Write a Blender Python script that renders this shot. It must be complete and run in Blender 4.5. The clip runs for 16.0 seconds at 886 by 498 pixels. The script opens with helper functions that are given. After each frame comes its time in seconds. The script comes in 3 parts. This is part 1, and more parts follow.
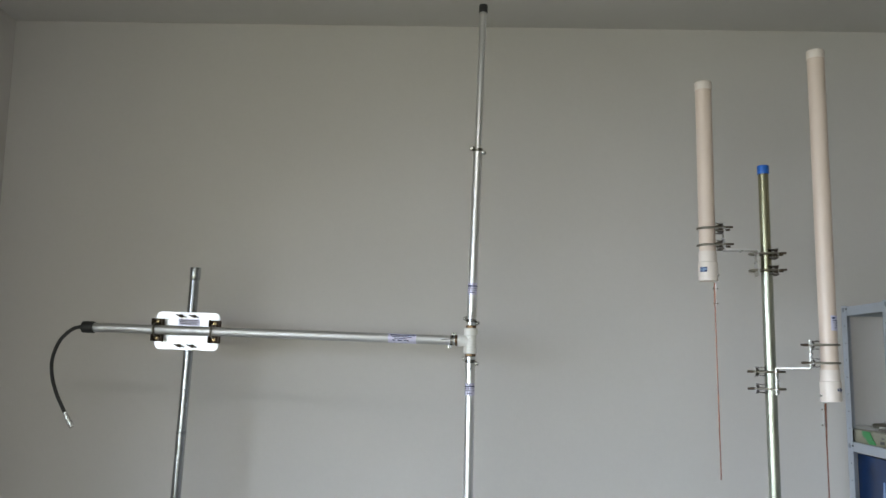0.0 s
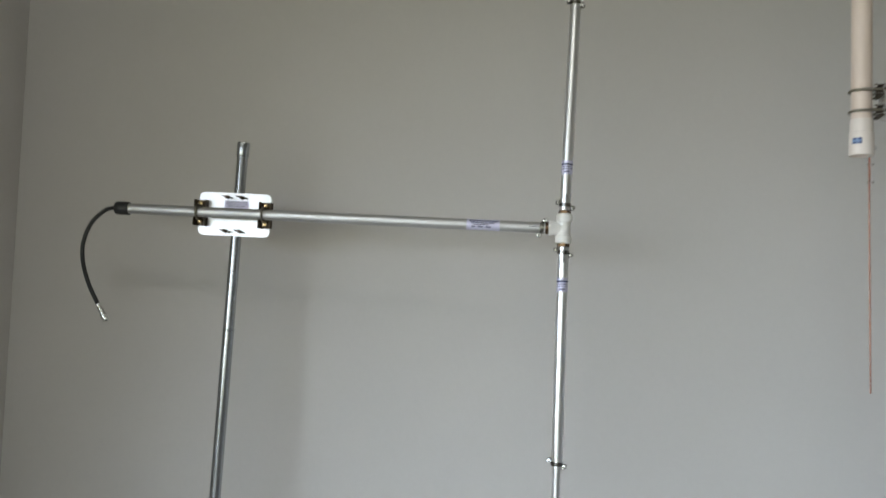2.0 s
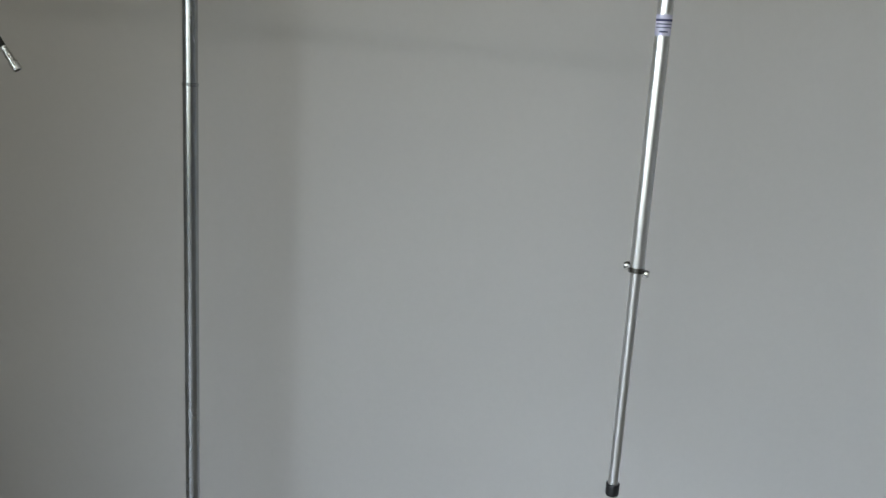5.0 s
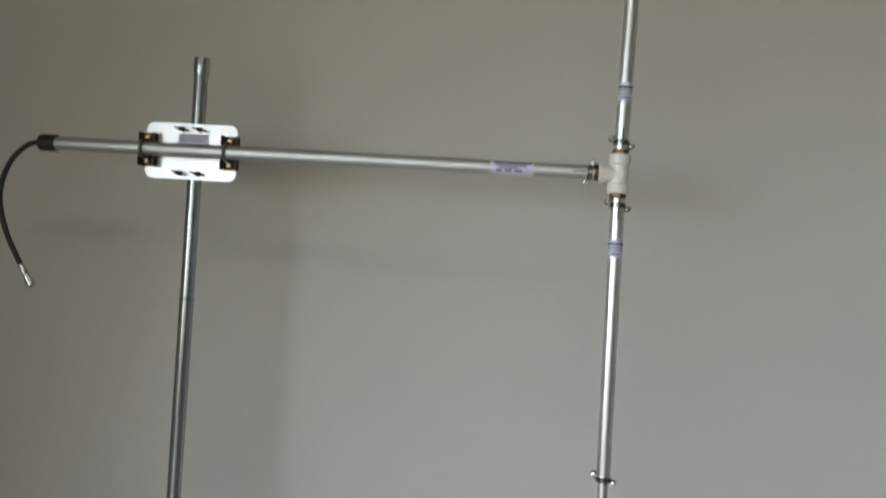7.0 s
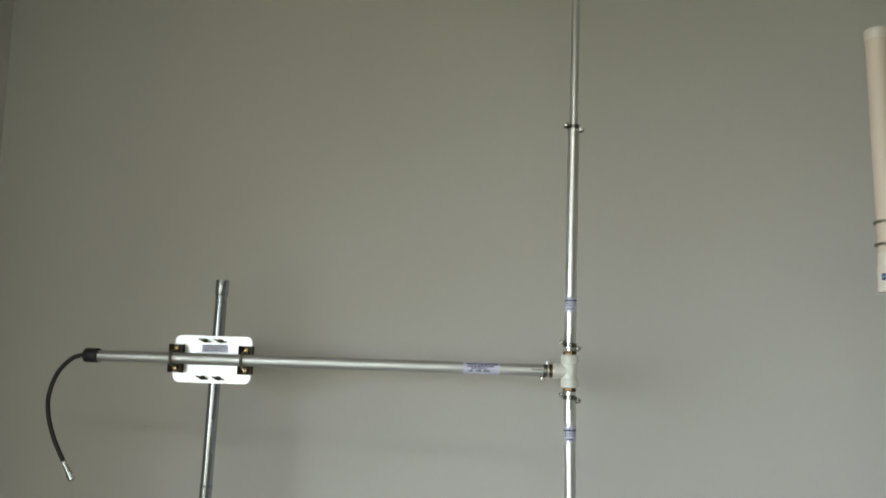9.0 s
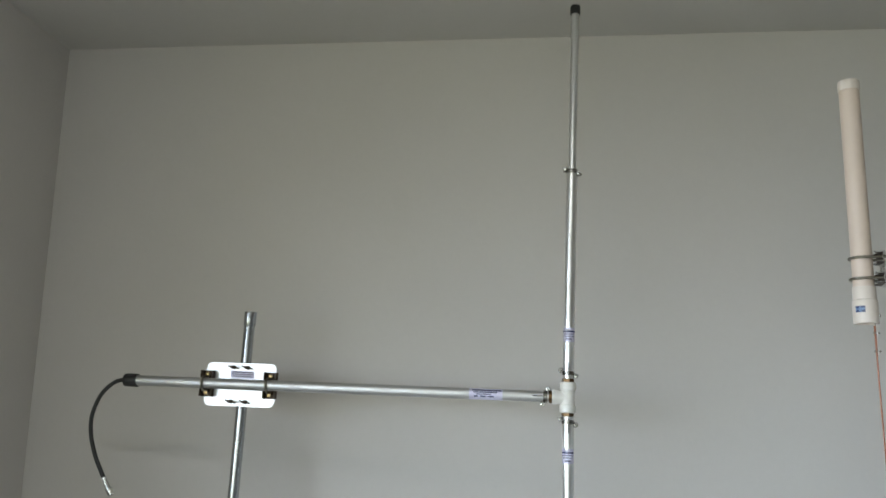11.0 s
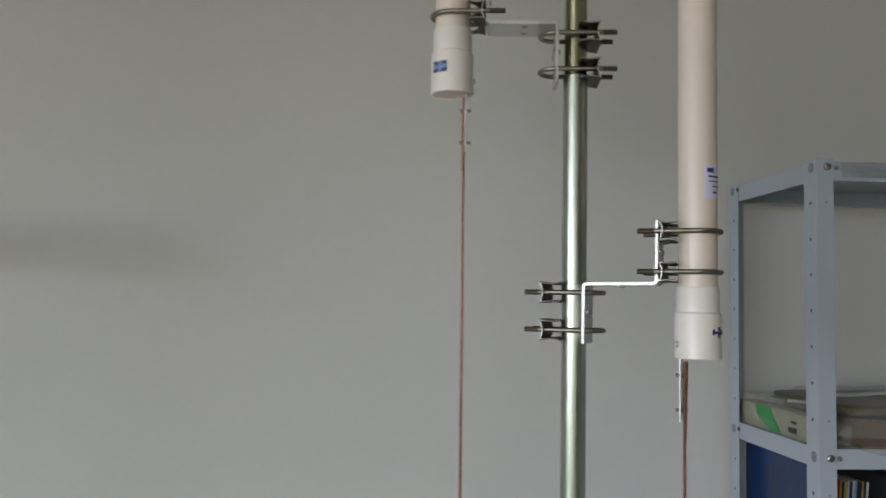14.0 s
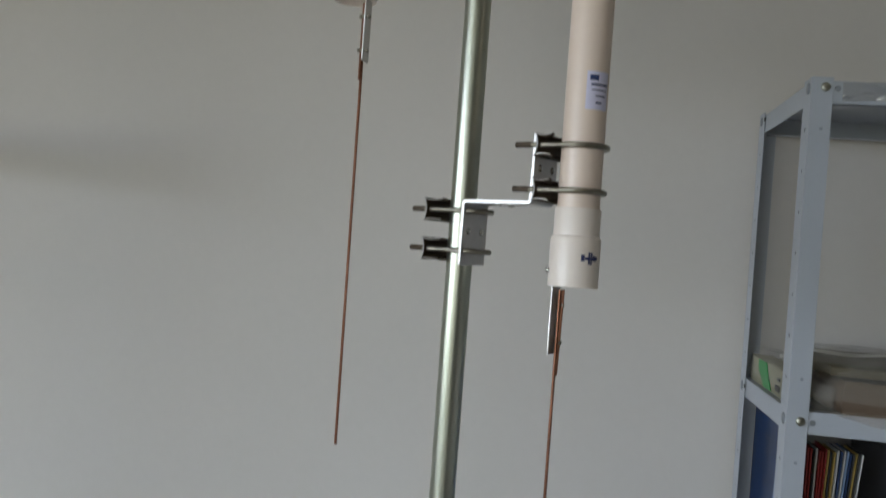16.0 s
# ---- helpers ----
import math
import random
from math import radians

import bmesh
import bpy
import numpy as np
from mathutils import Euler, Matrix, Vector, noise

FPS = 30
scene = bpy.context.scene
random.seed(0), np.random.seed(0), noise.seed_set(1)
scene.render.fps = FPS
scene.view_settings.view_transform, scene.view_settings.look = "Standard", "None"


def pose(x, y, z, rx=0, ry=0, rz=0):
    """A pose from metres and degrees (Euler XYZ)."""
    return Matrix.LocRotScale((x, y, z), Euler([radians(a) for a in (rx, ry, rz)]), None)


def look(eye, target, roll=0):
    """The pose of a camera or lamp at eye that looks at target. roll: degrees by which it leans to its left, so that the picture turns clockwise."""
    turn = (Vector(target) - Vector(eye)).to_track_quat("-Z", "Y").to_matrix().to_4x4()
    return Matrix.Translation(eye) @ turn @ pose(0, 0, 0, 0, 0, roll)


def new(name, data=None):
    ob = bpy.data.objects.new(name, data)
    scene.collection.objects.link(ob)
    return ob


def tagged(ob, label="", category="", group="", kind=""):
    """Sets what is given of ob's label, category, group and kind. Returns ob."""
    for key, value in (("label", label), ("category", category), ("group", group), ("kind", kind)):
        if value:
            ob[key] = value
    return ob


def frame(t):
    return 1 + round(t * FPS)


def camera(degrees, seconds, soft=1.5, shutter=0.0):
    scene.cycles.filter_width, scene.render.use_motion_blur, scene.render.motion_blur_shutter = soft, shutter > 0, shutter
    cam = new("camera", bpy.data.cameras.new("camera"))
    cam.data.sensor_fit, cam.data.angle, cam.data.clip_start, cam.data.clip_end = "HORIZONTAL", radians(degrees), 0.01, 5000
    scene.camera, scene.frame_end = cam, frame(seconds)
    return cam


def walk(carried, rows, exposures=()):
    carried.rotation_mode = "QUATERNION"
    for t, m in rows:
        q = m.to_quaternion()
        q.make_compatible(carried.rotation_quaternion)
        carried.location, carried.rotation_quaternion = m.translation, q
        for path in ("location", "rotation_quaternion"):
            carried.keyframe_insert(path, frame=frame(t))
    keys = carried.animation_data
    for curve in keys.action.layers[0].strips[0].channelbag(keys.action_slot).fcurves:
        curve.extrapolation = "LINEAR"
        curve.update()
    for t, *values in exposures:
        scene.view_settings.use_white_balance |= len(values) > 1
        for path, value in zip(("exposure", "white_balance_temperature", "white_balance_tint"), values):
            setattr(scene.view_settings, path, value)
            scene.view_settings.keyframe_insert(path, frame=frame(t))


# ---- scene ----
cam = camera(55.95, 16.0, soft=1.5, shutter=0.6)
PATH = [
    (0, (-0.0746, -2.2538, 1.6347), (-0.0773, -0.2711, 1.8975), 0.81),
    (0.5, (-0.1029, -2.2222, 1.6486), (-0.1192, -0.2368, 1.8890), 0.75),
    (1, (-0.1265, -2.1505, 1.6415), (-0.1814, -0.1584, 1.8112), 1.21),
    (1.5, (-0.1720, -2.0409, 1.5893), (-0.2432, -0.0456, 1.7059), 1.29),
    (2, (-0.1792, -1.9061, 1.5182), (-0.2788, 0.0879, 1.6361), 1.85),
    (2.5, (-0.1825, -1.7444, 1.4745), (-0.3088, 0.2482, 1.5910), 2.35),
    (3, (-0.2060, -1.5824, 1.4663), (-0.3463, 0.4112, 1.5443), 2.66),
    (3.5, (-0.2651, -1.4640, 1.4756), (-0.3629, 0.5331, 1.4319), 2.48),
    (4, (-0.2899, -1.4103, 1.5097), (-0.3512, 0.5682, 1.2238), 2.62),
    (4.2, (-0.2877, -1.3998, 1.5337), (-0.3530, 0.5604, 1.1420), 2.40),
    (4.72, (-0.2813, -1.3785, 1.5581), (-0.3551, 0.5464, 1.0204), 2.30),
    (5.25, (-0.2720, -1.3706, 1.5349), (-0.3544, 0.5659, 1.0414), 2.35),
    (5.78, (-0.2578, -1.3783, 1.5093), (-0.3515, 0.5883, 1.1581), 2.50),
    (6.3, (-0.2372, -1.4031, 1.5271), (-0.3468, 0.5827, 1.3159), 2.57),
    (6.5, (-0.2278, -1.4160, 1.5477), (-0.3447, 0.5733, 1.3781), 2.53),
    (7, (-0.1893, -1.4568, 1.5869), (-0.3385, 0.5368, 1.5273), 2.30),
    (7.5, (-0.1658, -1.5205, 1.6278), (-0.3286, 0.4726, 1.6624), 1.98),
    (8, (-0.1661, -1.5978, 1.6571), (-0.3136, 0.3929, 1.7816), 1.49),
    (8.5, (-0.1765, -1.6915, 1.6739), (-0.2950, 0.2939, 1.8834), 0.90),
    (9, (-0.1642, -1.7740, 1.6941), (-0.2793, 0.2033, 1.9714), 0.56),
    (9.2, (-0.1446, -1.8032, 1.7067), (-0.2735, 0.1699, 2.0072), 0.41),
    (9.72, (-0.1254, -1.8766, 1.7144), (-0.2739, 0.0861, 2.0687), 0.31),
    (10.25, (-0.1113, -1.9234, 1.6969), (-0.2907, 0.0317, 2.0781), 0.59),
    (10.78, (-0.0961, -1.9286, 1.6677), (-0.2977, 0.0246, 2.0476), 1.00),
    (11.3, (-0.0740, -1.8806, 1.6408), (-0.2692, 0.0787, 1.9918), 1.26),
    (11.5, (-0.0562, -1.8302, 1.6269), (-0.2342, 0.1354, 1.9506), 1.34),
    (12, (-0.0123, -1.6648, 1.5994), (-0.0647, 0.3165, 1.8669), 1.49),
    (12.5, (0.0745, -1.4794, 1.5993), (0.1542, 0.5072, 1.8169), 1.01),
    (13, (0.2000, -1.3060, 1.5890), (0.3700, 0.6750, 1.8040), 1.00),
    (13.5, (0.3817, -1.1861, 1.6129), (0.5376, 0.8027, 1.7554), 1.66),
    (14, (0.4820, -1.0947, 1.6028), (0.7025, 0.8891, 1.7301), 0.99),
    (14.5, (0.5816, -1.0455, 1.6035), (0.7490, 0.9429, 1.7395), 1.03),
    (15, (0.7444, -1.0623, 1.6014), (0.6248, 0.9322, 1.6889), 1.81),
    (15.5, (0.8141, -1.0544, 1.5946), (0.5783, 0.9303, 1.6699), 2.25),
    (16, (0.8250, -1.0546, 1.5800), (0.5735, 0.9294, 1.5680), 4.20),
]
# seconds, stops, white balance: the camera darkens towards the bright wall and warms for a while
EXPOSURES = [(0, 0.01, 6300, 10), (1, 0.03, 6360, 10), (1.5, 0.05, 6380, 9), (2, -0.04, 6400, 9), (2.5, -0.11, 6380, 10), (3.5, -0.12, 6380, 11), (4, -0.25, 6320, 10), (6.5, -0.36, 6620, 7), (7.5, -0.36, 6770, 4), (8, -0.28, 6760, 3), (8.5, -0.18, 6780, 3), (9, -0.11, 6700, 3), (11.5, 0.10, 6190, 9), (12, 0.02, 6210, 10), (12.5, -0.19, 6260, 11), (13, -0.28, 6330, 11), (13.5, -0.27, 6430, 10), (14.5, -0.36, 6550, 10), (15, -0.36, 6560, 10), (16, -0.31, 6480, 10)]
walk(cam, [(t, look(eye, target, roll)) for t, eye, target, roll in PATH], EXPOSURES)

# ---- world and lights ----
world = bpy.data.worlds.new("sky")
scene.world = world
world.use_nodes = True
sky = world.node_tree.nodes.new("ShaderNodeTexSky")
sky.sky_type, sky.sun_disc = "NISHITA", False
sky.sun_elevation, sky.sun_rotation = radians(40), radians(200)
world.node_tree.links.new(sky.outputs[0], world.node_tree.nodes["Background"].inputs[0])
world.node_tree.nodes["Background"].inputs[1].default_value = 0.1

# room: back wall, short left wall and its end, far left wall, right wall, wall behind, ceiling height
YN, XW, YE, XF, XE, YS, ZC = 0.306, -1.459, -0.86, -2.8, 4.2, -6.0, 2.694
# openings in the far left wall (y0, y1, z0, z1) and in the wall behind (x0, x1, z0, z1)
WIN_W = (-5.6, -1.0, 1.0, 2.45)
WIN_S = (-2.4, 1.2, 0.9, 2.3)


def area_lamp(name, m, sx, sy, power, color, spread=180):
    d = bpy.data.lights.new(name, "AREA")
    d.shape, d.size, d.size_y, d.energy, d.color, d.spread = "RECTANGLE", sx, sy, power, color, radians(spread)
    ob = new(name, d)
    ob.matrix_world = m
    return ob


WY, WX = (WIN_W[0] + WIN_W[1]) / 2, (WIN_S[0] + WIN_S[1]) / 2
WZ, SZ = (WIN_W[2] + WIN_W[3]) / 2, (WIN_S[2] + WIN_S[3]) / 2
SKY, GARDEN = (0.715, 0.825, 1.0), (0.97, 1.0, 0.52)
# sky light comes down through the windows, light off the green ground outside comes up
area_lamp("daylight_west", look((XF - 0.06, WY, WZ), (XF + 2, WY + 1.5, WZ - 2.5)), 4.5, 1.35, 200, SKY, 114)
area_lamp("groundlight_west", look((XF - 0.05, WY, WZ - 0.35), (XF + 2, WY + 1.6, WZ + 1.1)), 4.5, 0.6, 17, GARDEN, 130)
area_lamp("daylight_south", look((WX, YS - 0.06, SZ), (WX, YS + 2, SZ - 1.8)), 3.5, 1.3, 23, SKY, 125)
area_lamp("groundlight_south", look((WX, YS - 0.05, SZ - 0.3), (WX, YS + 2, SZ + 0.9)), 3.5, 0.65, 6.5, GARDEN, 130)
# assumed, unseen ceiling strip light, added to throw the boom's second, fainter shadow
area_lamp("assumed_strip_light", look((-0.45, -1.33, ZC - 0.085), (-0.45, -0.55, 0)), 1.15, 0.05, 3.4, (1.0, 0.98, 0.92))


# ---- materials ----
def mat(name, color, rough=0.5, metal=0.0, vary=0.08, scale=8.0, fine=120.0, bump=0.05, spread=0.08, tint=None, stretch=(1, 1, 1), coat=0.0):
    """A surface with coarse mottling and fine grain: colour, roughness and relief vary."""
    m = bpy.data.materials.new(name)
    m.use_nodes = True
    nt = m.node_tree
    b = nt.nodes["Principled BSDF"]
    co = nt.nodes.new("ShaderNodeTexCoord")
    mp = nt.nodes.new("ShaderNodeMapping")
    mp.inputs["Scale"].default_value = stretch
    nt.links.new(co.outputs["Object"], mp.inputs[0])
    n1, n2 = nt.nodes.new("ShaderNodeTexNoise"), nt.nodes.new("ShaderNodeTexNoise")
    for n, s in ((n1, scale), (n2, fine)):
        n.inputs["Scale"].default_value, n.inputs["Detail"].default_value = s, 4.0
        nt.links.new(mp.outputs[0], n.inputs["Vector"])
    add = nt.nodes.new("ShaderNodeMath")
    add.operation = "MULTIPLY_ADD"
    add.inputs[1].default_value = 0.35
    nt.links.new(n2.outputs[0], add.inputs[0])
    nt.links.new(n1.outputs[0], add.inputs[2])
    ramp = nt.nodes.new("ShaderNodeValToRGB")
    lo = [max(0.0, c * (1 - vary)) for c in color]
    hi = [min(1.0, c * (1 + vary)) for c in (tint or color)]
    ramp.color_ramp.elements[0].position, ramp.color_ramp.elements[0].color = 0.45, (*lo, 1)
    ramp.color_ramp.elements[1].position, ramp.color_ramp.elements[1].color = 0.9, (*hi, 1)
    nt.links.new(add.outputs[0], ramp.inputs[0])
    nt.links.new(ramp.outputs[0], b.inputs["Base Color"])
    b.inputs["Metallic"].default_value = metal
    b.inputs["Coat Weight"].default_value = coat
    rr = nt.nodes.new("ShaderNodeMapRange")
    rr.inputs[3].default_value, rr.inputs[4].default_value = max(0.02, rough - spread), min(1, rough + spread)
    nt.links.new(n1.outputs[0], rr.inputs[0])
    nt.links.new(rr.outputs[0], b.inputs["Roughness"])
    if bump:
        bp = nt.nodes.new("ShaderNodeBump")
        bp.inputs["Strength"].default_value, bp.inputs["Distance"].default_value = bump, 0.002
        nt.links.new(n2.outputs[0], bp.inputs["Height"])
        nt.links.new(bp.outputs[0], b.inputs["Normal"])
    return m


M = dict(
    wall=mat("wall_paint", (0.580, 0.552, 0.522), 0.75, vary=0.03, scale=1.6, fine=90, bump=0.10),
    ceiling=mat("ceiling_paint", (0.55, 0.53, 0.50), 0.8, vary=0.03, scale=1.2, fine=60, bump=0.10),
    floor=mat("floor_stone", (0.25, 0.22, 0.175), 0.4, vary=0.12, scale=3, fine=40),
    alu=mat("aluminium_tube", (0.82, 0.82, 0.82), 0.33, 1.0, vary=0.03, scale=6, fine=300, bump=0.006, spread=0.03, stretch=(1, 1, 0.15)),
    alu_x=mat("aluminium_boom", (0.60, 0.60, 0.60), 0.46, 1.0, vary=0.05, scale=6, fine=300, bump=0.02, stretch=(0.15, 1, 1)),
    galv=mat("galvanised_steel", (0.45, 0.47, 0.40), 0.33, 1.0, vary=0.14, scale=22, fine=160, bump=0.012, spread=0.04, stretch=(1, 1, 0.2)),
    galv_dull=mat("galvanised_conduit", (0.40, 0.415, 0.43), 0.27, 1.0, vary=0.12, scale=18, fine=160, bump=0.015, spread=0.04, stretch=(1, 1, 0.2)),
    olive=mat("yellow_passivated_steel", (0.38, 0.37, 0.25), 0.26, 1.0, vary=0.12, scale=20, fine=160, bump=0.012, spread=0.04, stretch=(1, 1, 0.2)),
    bronze=mat("dark_passivated_clamp", (0.060, 0.040, 0.024), 0.5, 0.35, vary=0.3, scale=60, fine=400, bump=0.08),
    wing=mat("dark_wing_nut", (0.045, 0.036, 0.027), 0.4, 0.9, vary=0.3, scale=60, fine=400, bump=0.08),
    steel=mat("zinc_plated_steel", (0.66, 0.66, 0.64), 0.26, 1.0, vary=0.12, scale=80, fine=400, bump=0.03),
    clampsteel=mat("worn_clamp_steel", (0.24, 0.235, 0.22), 0.24, 1.0, vary=0.3, scale=120, fine=500, bump=0.05),
    bolt=mat("dull_bolt_steel", (0.25, 0.23, 0.19), 0.35, 1.0, vary=0.2, scale=90, fine=500, bump=0.06),
    bolt_head=mat("dull_zinc_bolt_head", (0.40, 0.40, 0.34), 0.34, 1.0, vary=0.2, scale=90, fine=400, bump=0.04),
    gold=mat("yellow_plated_screw", (0.62, 0.47, 0.27), 0.24, 1.0, vary=0.15, scale=90, fine=400, bump=0.03),
    bolt_grey=mat("grey_bolt_head", (0.26, 0.28, 0.31), 0.42, 0.6, vary=0.15, scale=90, fine=400, bump=0.04),
    brass=mat("brass", (0.125, 0.078, 0.042), 0.36, 1.0, vary=0.25, scale=60, fine=300),
    copper=mat("copper", (0.23, 0.10, 0.062), 0.36, 0.9, vary=0.2, scale=40, fine=300),
    bracket=mat("bare_aluminium_plate", (0.60, 0.585, 0.575), 0.44, 1.0, vary=0.1, scale=40, fine=300, bump=0.04),
    plate=mat("white_plate", (0.86, 0.86, 0.87), 0.36, 0.55, vary=0.03, scale=20, fine=200),
    tee=mat("white_plastic_fitting", (0.80, 0.78, 0.74), 0.35, 0.0, vary=0.03, scale=30, fine=200),
    pvc=mat("cream_plastic_pipe", (0.735, 0.605, 0.515), 0.33, 0.0, vary=0.03, scale=8, fine=150, bump=0.02),
    pvc_cap=mat("white_plastic_cap", (0.80, 0.715, 0.65), 0.32, 0.0, vary=0.03, scale=20, fine=150, bump=0.02),
    black=mat("black_rubber", (0.012, 0.012, 0.013), 0.5, vary=0.2, scale=50, fine=300),
    cable=mat("black_cable_jacket", (0.011, 0.011, 0.011), 0.45, vary=0.2, scale=40, fine=300),
    blue=mat("blue_plastic", (0.012, 0.12, 0.50), 0.45, vary=0.1, scale=60, fine=300),
    sticker=mat("sticker_paper", (0.66, 0.64, 0.80), 0.45, vary=0.04, scale=60, fine=300),
    ink=mat("sticker_ink", (0.025, 0.03, 0.11), 0.5, vary=0.2, scale=90, fine=300),
    logo=mat("logo_blue", (0.016, 0.033, 0.125), 0.45, vary=0.25, scale=150, fine=400),
    shelf=mat("powder_coated_steel", (0.39, 0.42, 0.47), 0.34, vary=0.03, scale=10, fine=260, bump=0.05),
    # kraft, paper and olive_wrap are darkened; the packs' shade is in their colour
    kraft=mat("brown_wrapping", (0.112, 0.077, 0.052), 0.6, vary=0.2, scale=14, fine=120, bump=0.15),
    paper=mat("cream_paper", (0.27, 0.255, 0.185), 0.6, vary=0.15, scale=14, fine=120, bump=0.1),
    green=mat("green_label", (0.03, 0.26, 0.07), 0.45, vary=0.1, scale=30, fine=200),
    olive_wrap=mat("dull_olive_wrapping", (0.085, 0.072, 0.046), 0.45, vary=0.25, scale=18, fine=110, bump=0.2),
    navy=mat("blue_card", (0.007, 0.028, 0.095), 0.35, vary=0.35, scale=16, fine=90),
    pale=mat("pale_blue_print", (0.22, 0.33, 0.55), 0.4, vary=0.15, scale=30, fine=100),
    white=mat("white_print", (0.60, 0.60, 0.60), 0.45, vary=0.05, scale=30, fine=200),
    red=mat("red_print", (0.34, 0.022, 0.018), 0.4, vary=0.15, scale=40, fine=200),
    yellow=mat("yellow_print", (0.52, 0.36, 0.09), 0.4, vary=0.15, scale=40, fine=200),
    # dark also colours the strips, bars and discs that stand for shade
    dark=mat("black_print_and_shade", (0.025, 0.025, 0.03), 0.4, vary=0.2, scale=40, fine=200),
    frame=mat("window_frame_paint", (0.7, 0.7, 0.7), 0.4),
)


def film_mat(name, rough, alpha, color=(0.86, 0.84, 0.78)):
    m = bpy.data.materials.new(name)
    m.use_nodes = True
    b = m.node_tree.nodes["Principled BSDF"]
    b.inputs["Base Color"].default_value = (*color, 1)
    b.inputs["Roughness"].default_value = rough
    b.inputs["Alpha"].default_value = alpha
    nz = m.node_tree.nodes.new("ShaderNodeTexNoise")
    nz.inputs["Scale"].default_value = 35
    bp = m.node_tree.nodes.new("ShaderNodeBump")
    bp.inputs["Strength"].default_value, bp.inputs["Distance"].default_value = 0.5, 0.004
    m.node_tree.links.new(nz.outputs[0], bp.inputs["Height"])
    m.node_tree.links.new(bp.outputs[0], b.inputs["Normal"])
    return m


def tape_mat(name, gloss):
    """Clear tape: mostly see-through, with a sharp shine on its creases."""
    m = bpy.data.materials.new(name)
    m.use_nodes = True
    nt = m.node_tree
    nt.nodes.remove(nt.nodes["Principled BSDF"])
    clear, shine, mix = nt.nodes.new("ShaderNodeBsdfTransparent"), nt.nodes.new("ShaderNodeBsdfAnisotropic"), nt.nodes.new("ShaderNodeMixShader")
    shine.inputs["Roughness"].default_value = 0.22
    mix.inputs[0].default_value = gloss
    nt.links.new(clear.outputs[0], mix.inputs[1])
    nt.links.new(shine.outputs[0], mix.inputs[2])
    nt.links.new(mix.outputs[0], nt.nodes["Material Output"].inputs[0])
    return m


M["film"] = film_mat("clear_film", 0.25, 0.10)
M["tape"] = tape_mat("clear_tape", 0.34)
M["crimp"] = film_mat("crimped_film_edge", 0.3, 0.55)
M["cloudy"] = film_mat("cloudy_film", 0.35, 0.30, (0.50, 0.42, 0.34))
M["film_end"] = film_mat("gathered_film", 0.3, 0.26, (0.60, 0.57, 0.52))


# ---- mesh helpers ----
def part(name, bm, material, parent=None, label=""):
    """Link a bmesh as one mesh object under a thing or a part."""
    bmesh.ops.recalc_face_normals(bm, faces=bm.faces)
    me = bpy.data.meshes.new(name)
    bm.to_mesh(me)
    bm.free()
    me.materials.append(M[material])
    ob = new(name, me)
    if parent is not None:
        ob.parent = parent
    if label:
        ob["label"] = label
    return ob


def smooth(ob, angle=40):
    for p in ob.data.polygons:
        p.use_smooth = True
    ob.data.set_sharp_from_angle(angle=radians(angle))
    return ob


def thing(name, m, label, category, group=""):
    e = new(name)
    e.empty_display_size = 0.05
    e.matrix_world = m
    return tagged(e, label, category, group)


def axis_frame(d):
    d = Vector(d).normalized()
    a = d.orthogonal().normalized() if abs(d.z) > 0.99 or abs(d.z) < 0.01 else Vector((0, 0, 1)).cross(d).normalized()
    return a, d.cross(a)


def lathe(profile, seg=32, origin=(0, 0, 0), axis=(0, 0, 1), bm=None, close=False, phase=0.0):
    """Turn a list of (radius, distance along the axis) round the axis; close joins the last ring to the first."""
    bm = bm or bmesh.new()
    o, d = Vector(origin), Vector(axis).normalized()
    a, b = axis_frame(d)
    rings = []
    for r, h in profile:
        if r < 1e-6:
            rings.append([bm.verts.new(o + d * h)])
        else:
            rings.append([bm.verts.new(o + d * h + (a * math.cos(2 * math.pi * k / seg + phase) + b * math.sin(2 * math.pi * k / seg + phase)) * r) for k in range(seg)])
    pairs = list(zip(rings, rings[1:])) + ([(rings[-1], rings[0])] if close else [])
    for p, q in pairs:
        for k in range(seg):
            j = (k + 1) % seg
            if len(p) == 1 and len(q) == 1:
                continue
            if len(p) == 1:
                bm.faces.new((p[0], q[k], q[j]))
            elif len(q) == 1:
                bm.faces.new((p[k], p[j], q[0]))
            else:
                bm.faces.new((p[k], p[j], q[j], q[k]))
    return bm


def rod(p0, p1, r, seg=16, bm=None, ch=0.0):
    """A round bar with chamfered ends."""
    p0, p1 = Vector(p0), Vector(p1)
    n = (p1 - p0).length
    c = ch or r * 0.15
    return lathe([(0, 0), (r - c, 0), (r, c), (r, n - c), (r - c, n), (0, n)], seg, p0, p1 - p0, bm)


def pipe(p0, p1, r, wall=0.0015, seg=32, bm=None):
    """A hollow tube with open ends."""
    p0, p1 = Vector(p0), Vector(p1)
    n, i = (p1 - p0).length, r - wall
    return lathe([(i, 0), (r - 0.0004, 0), (r, 0.0004), (r, n - 0.0004), (r - 0.0004, n), (i, n)], seg, p0, p1 - p0, bm, close=True)


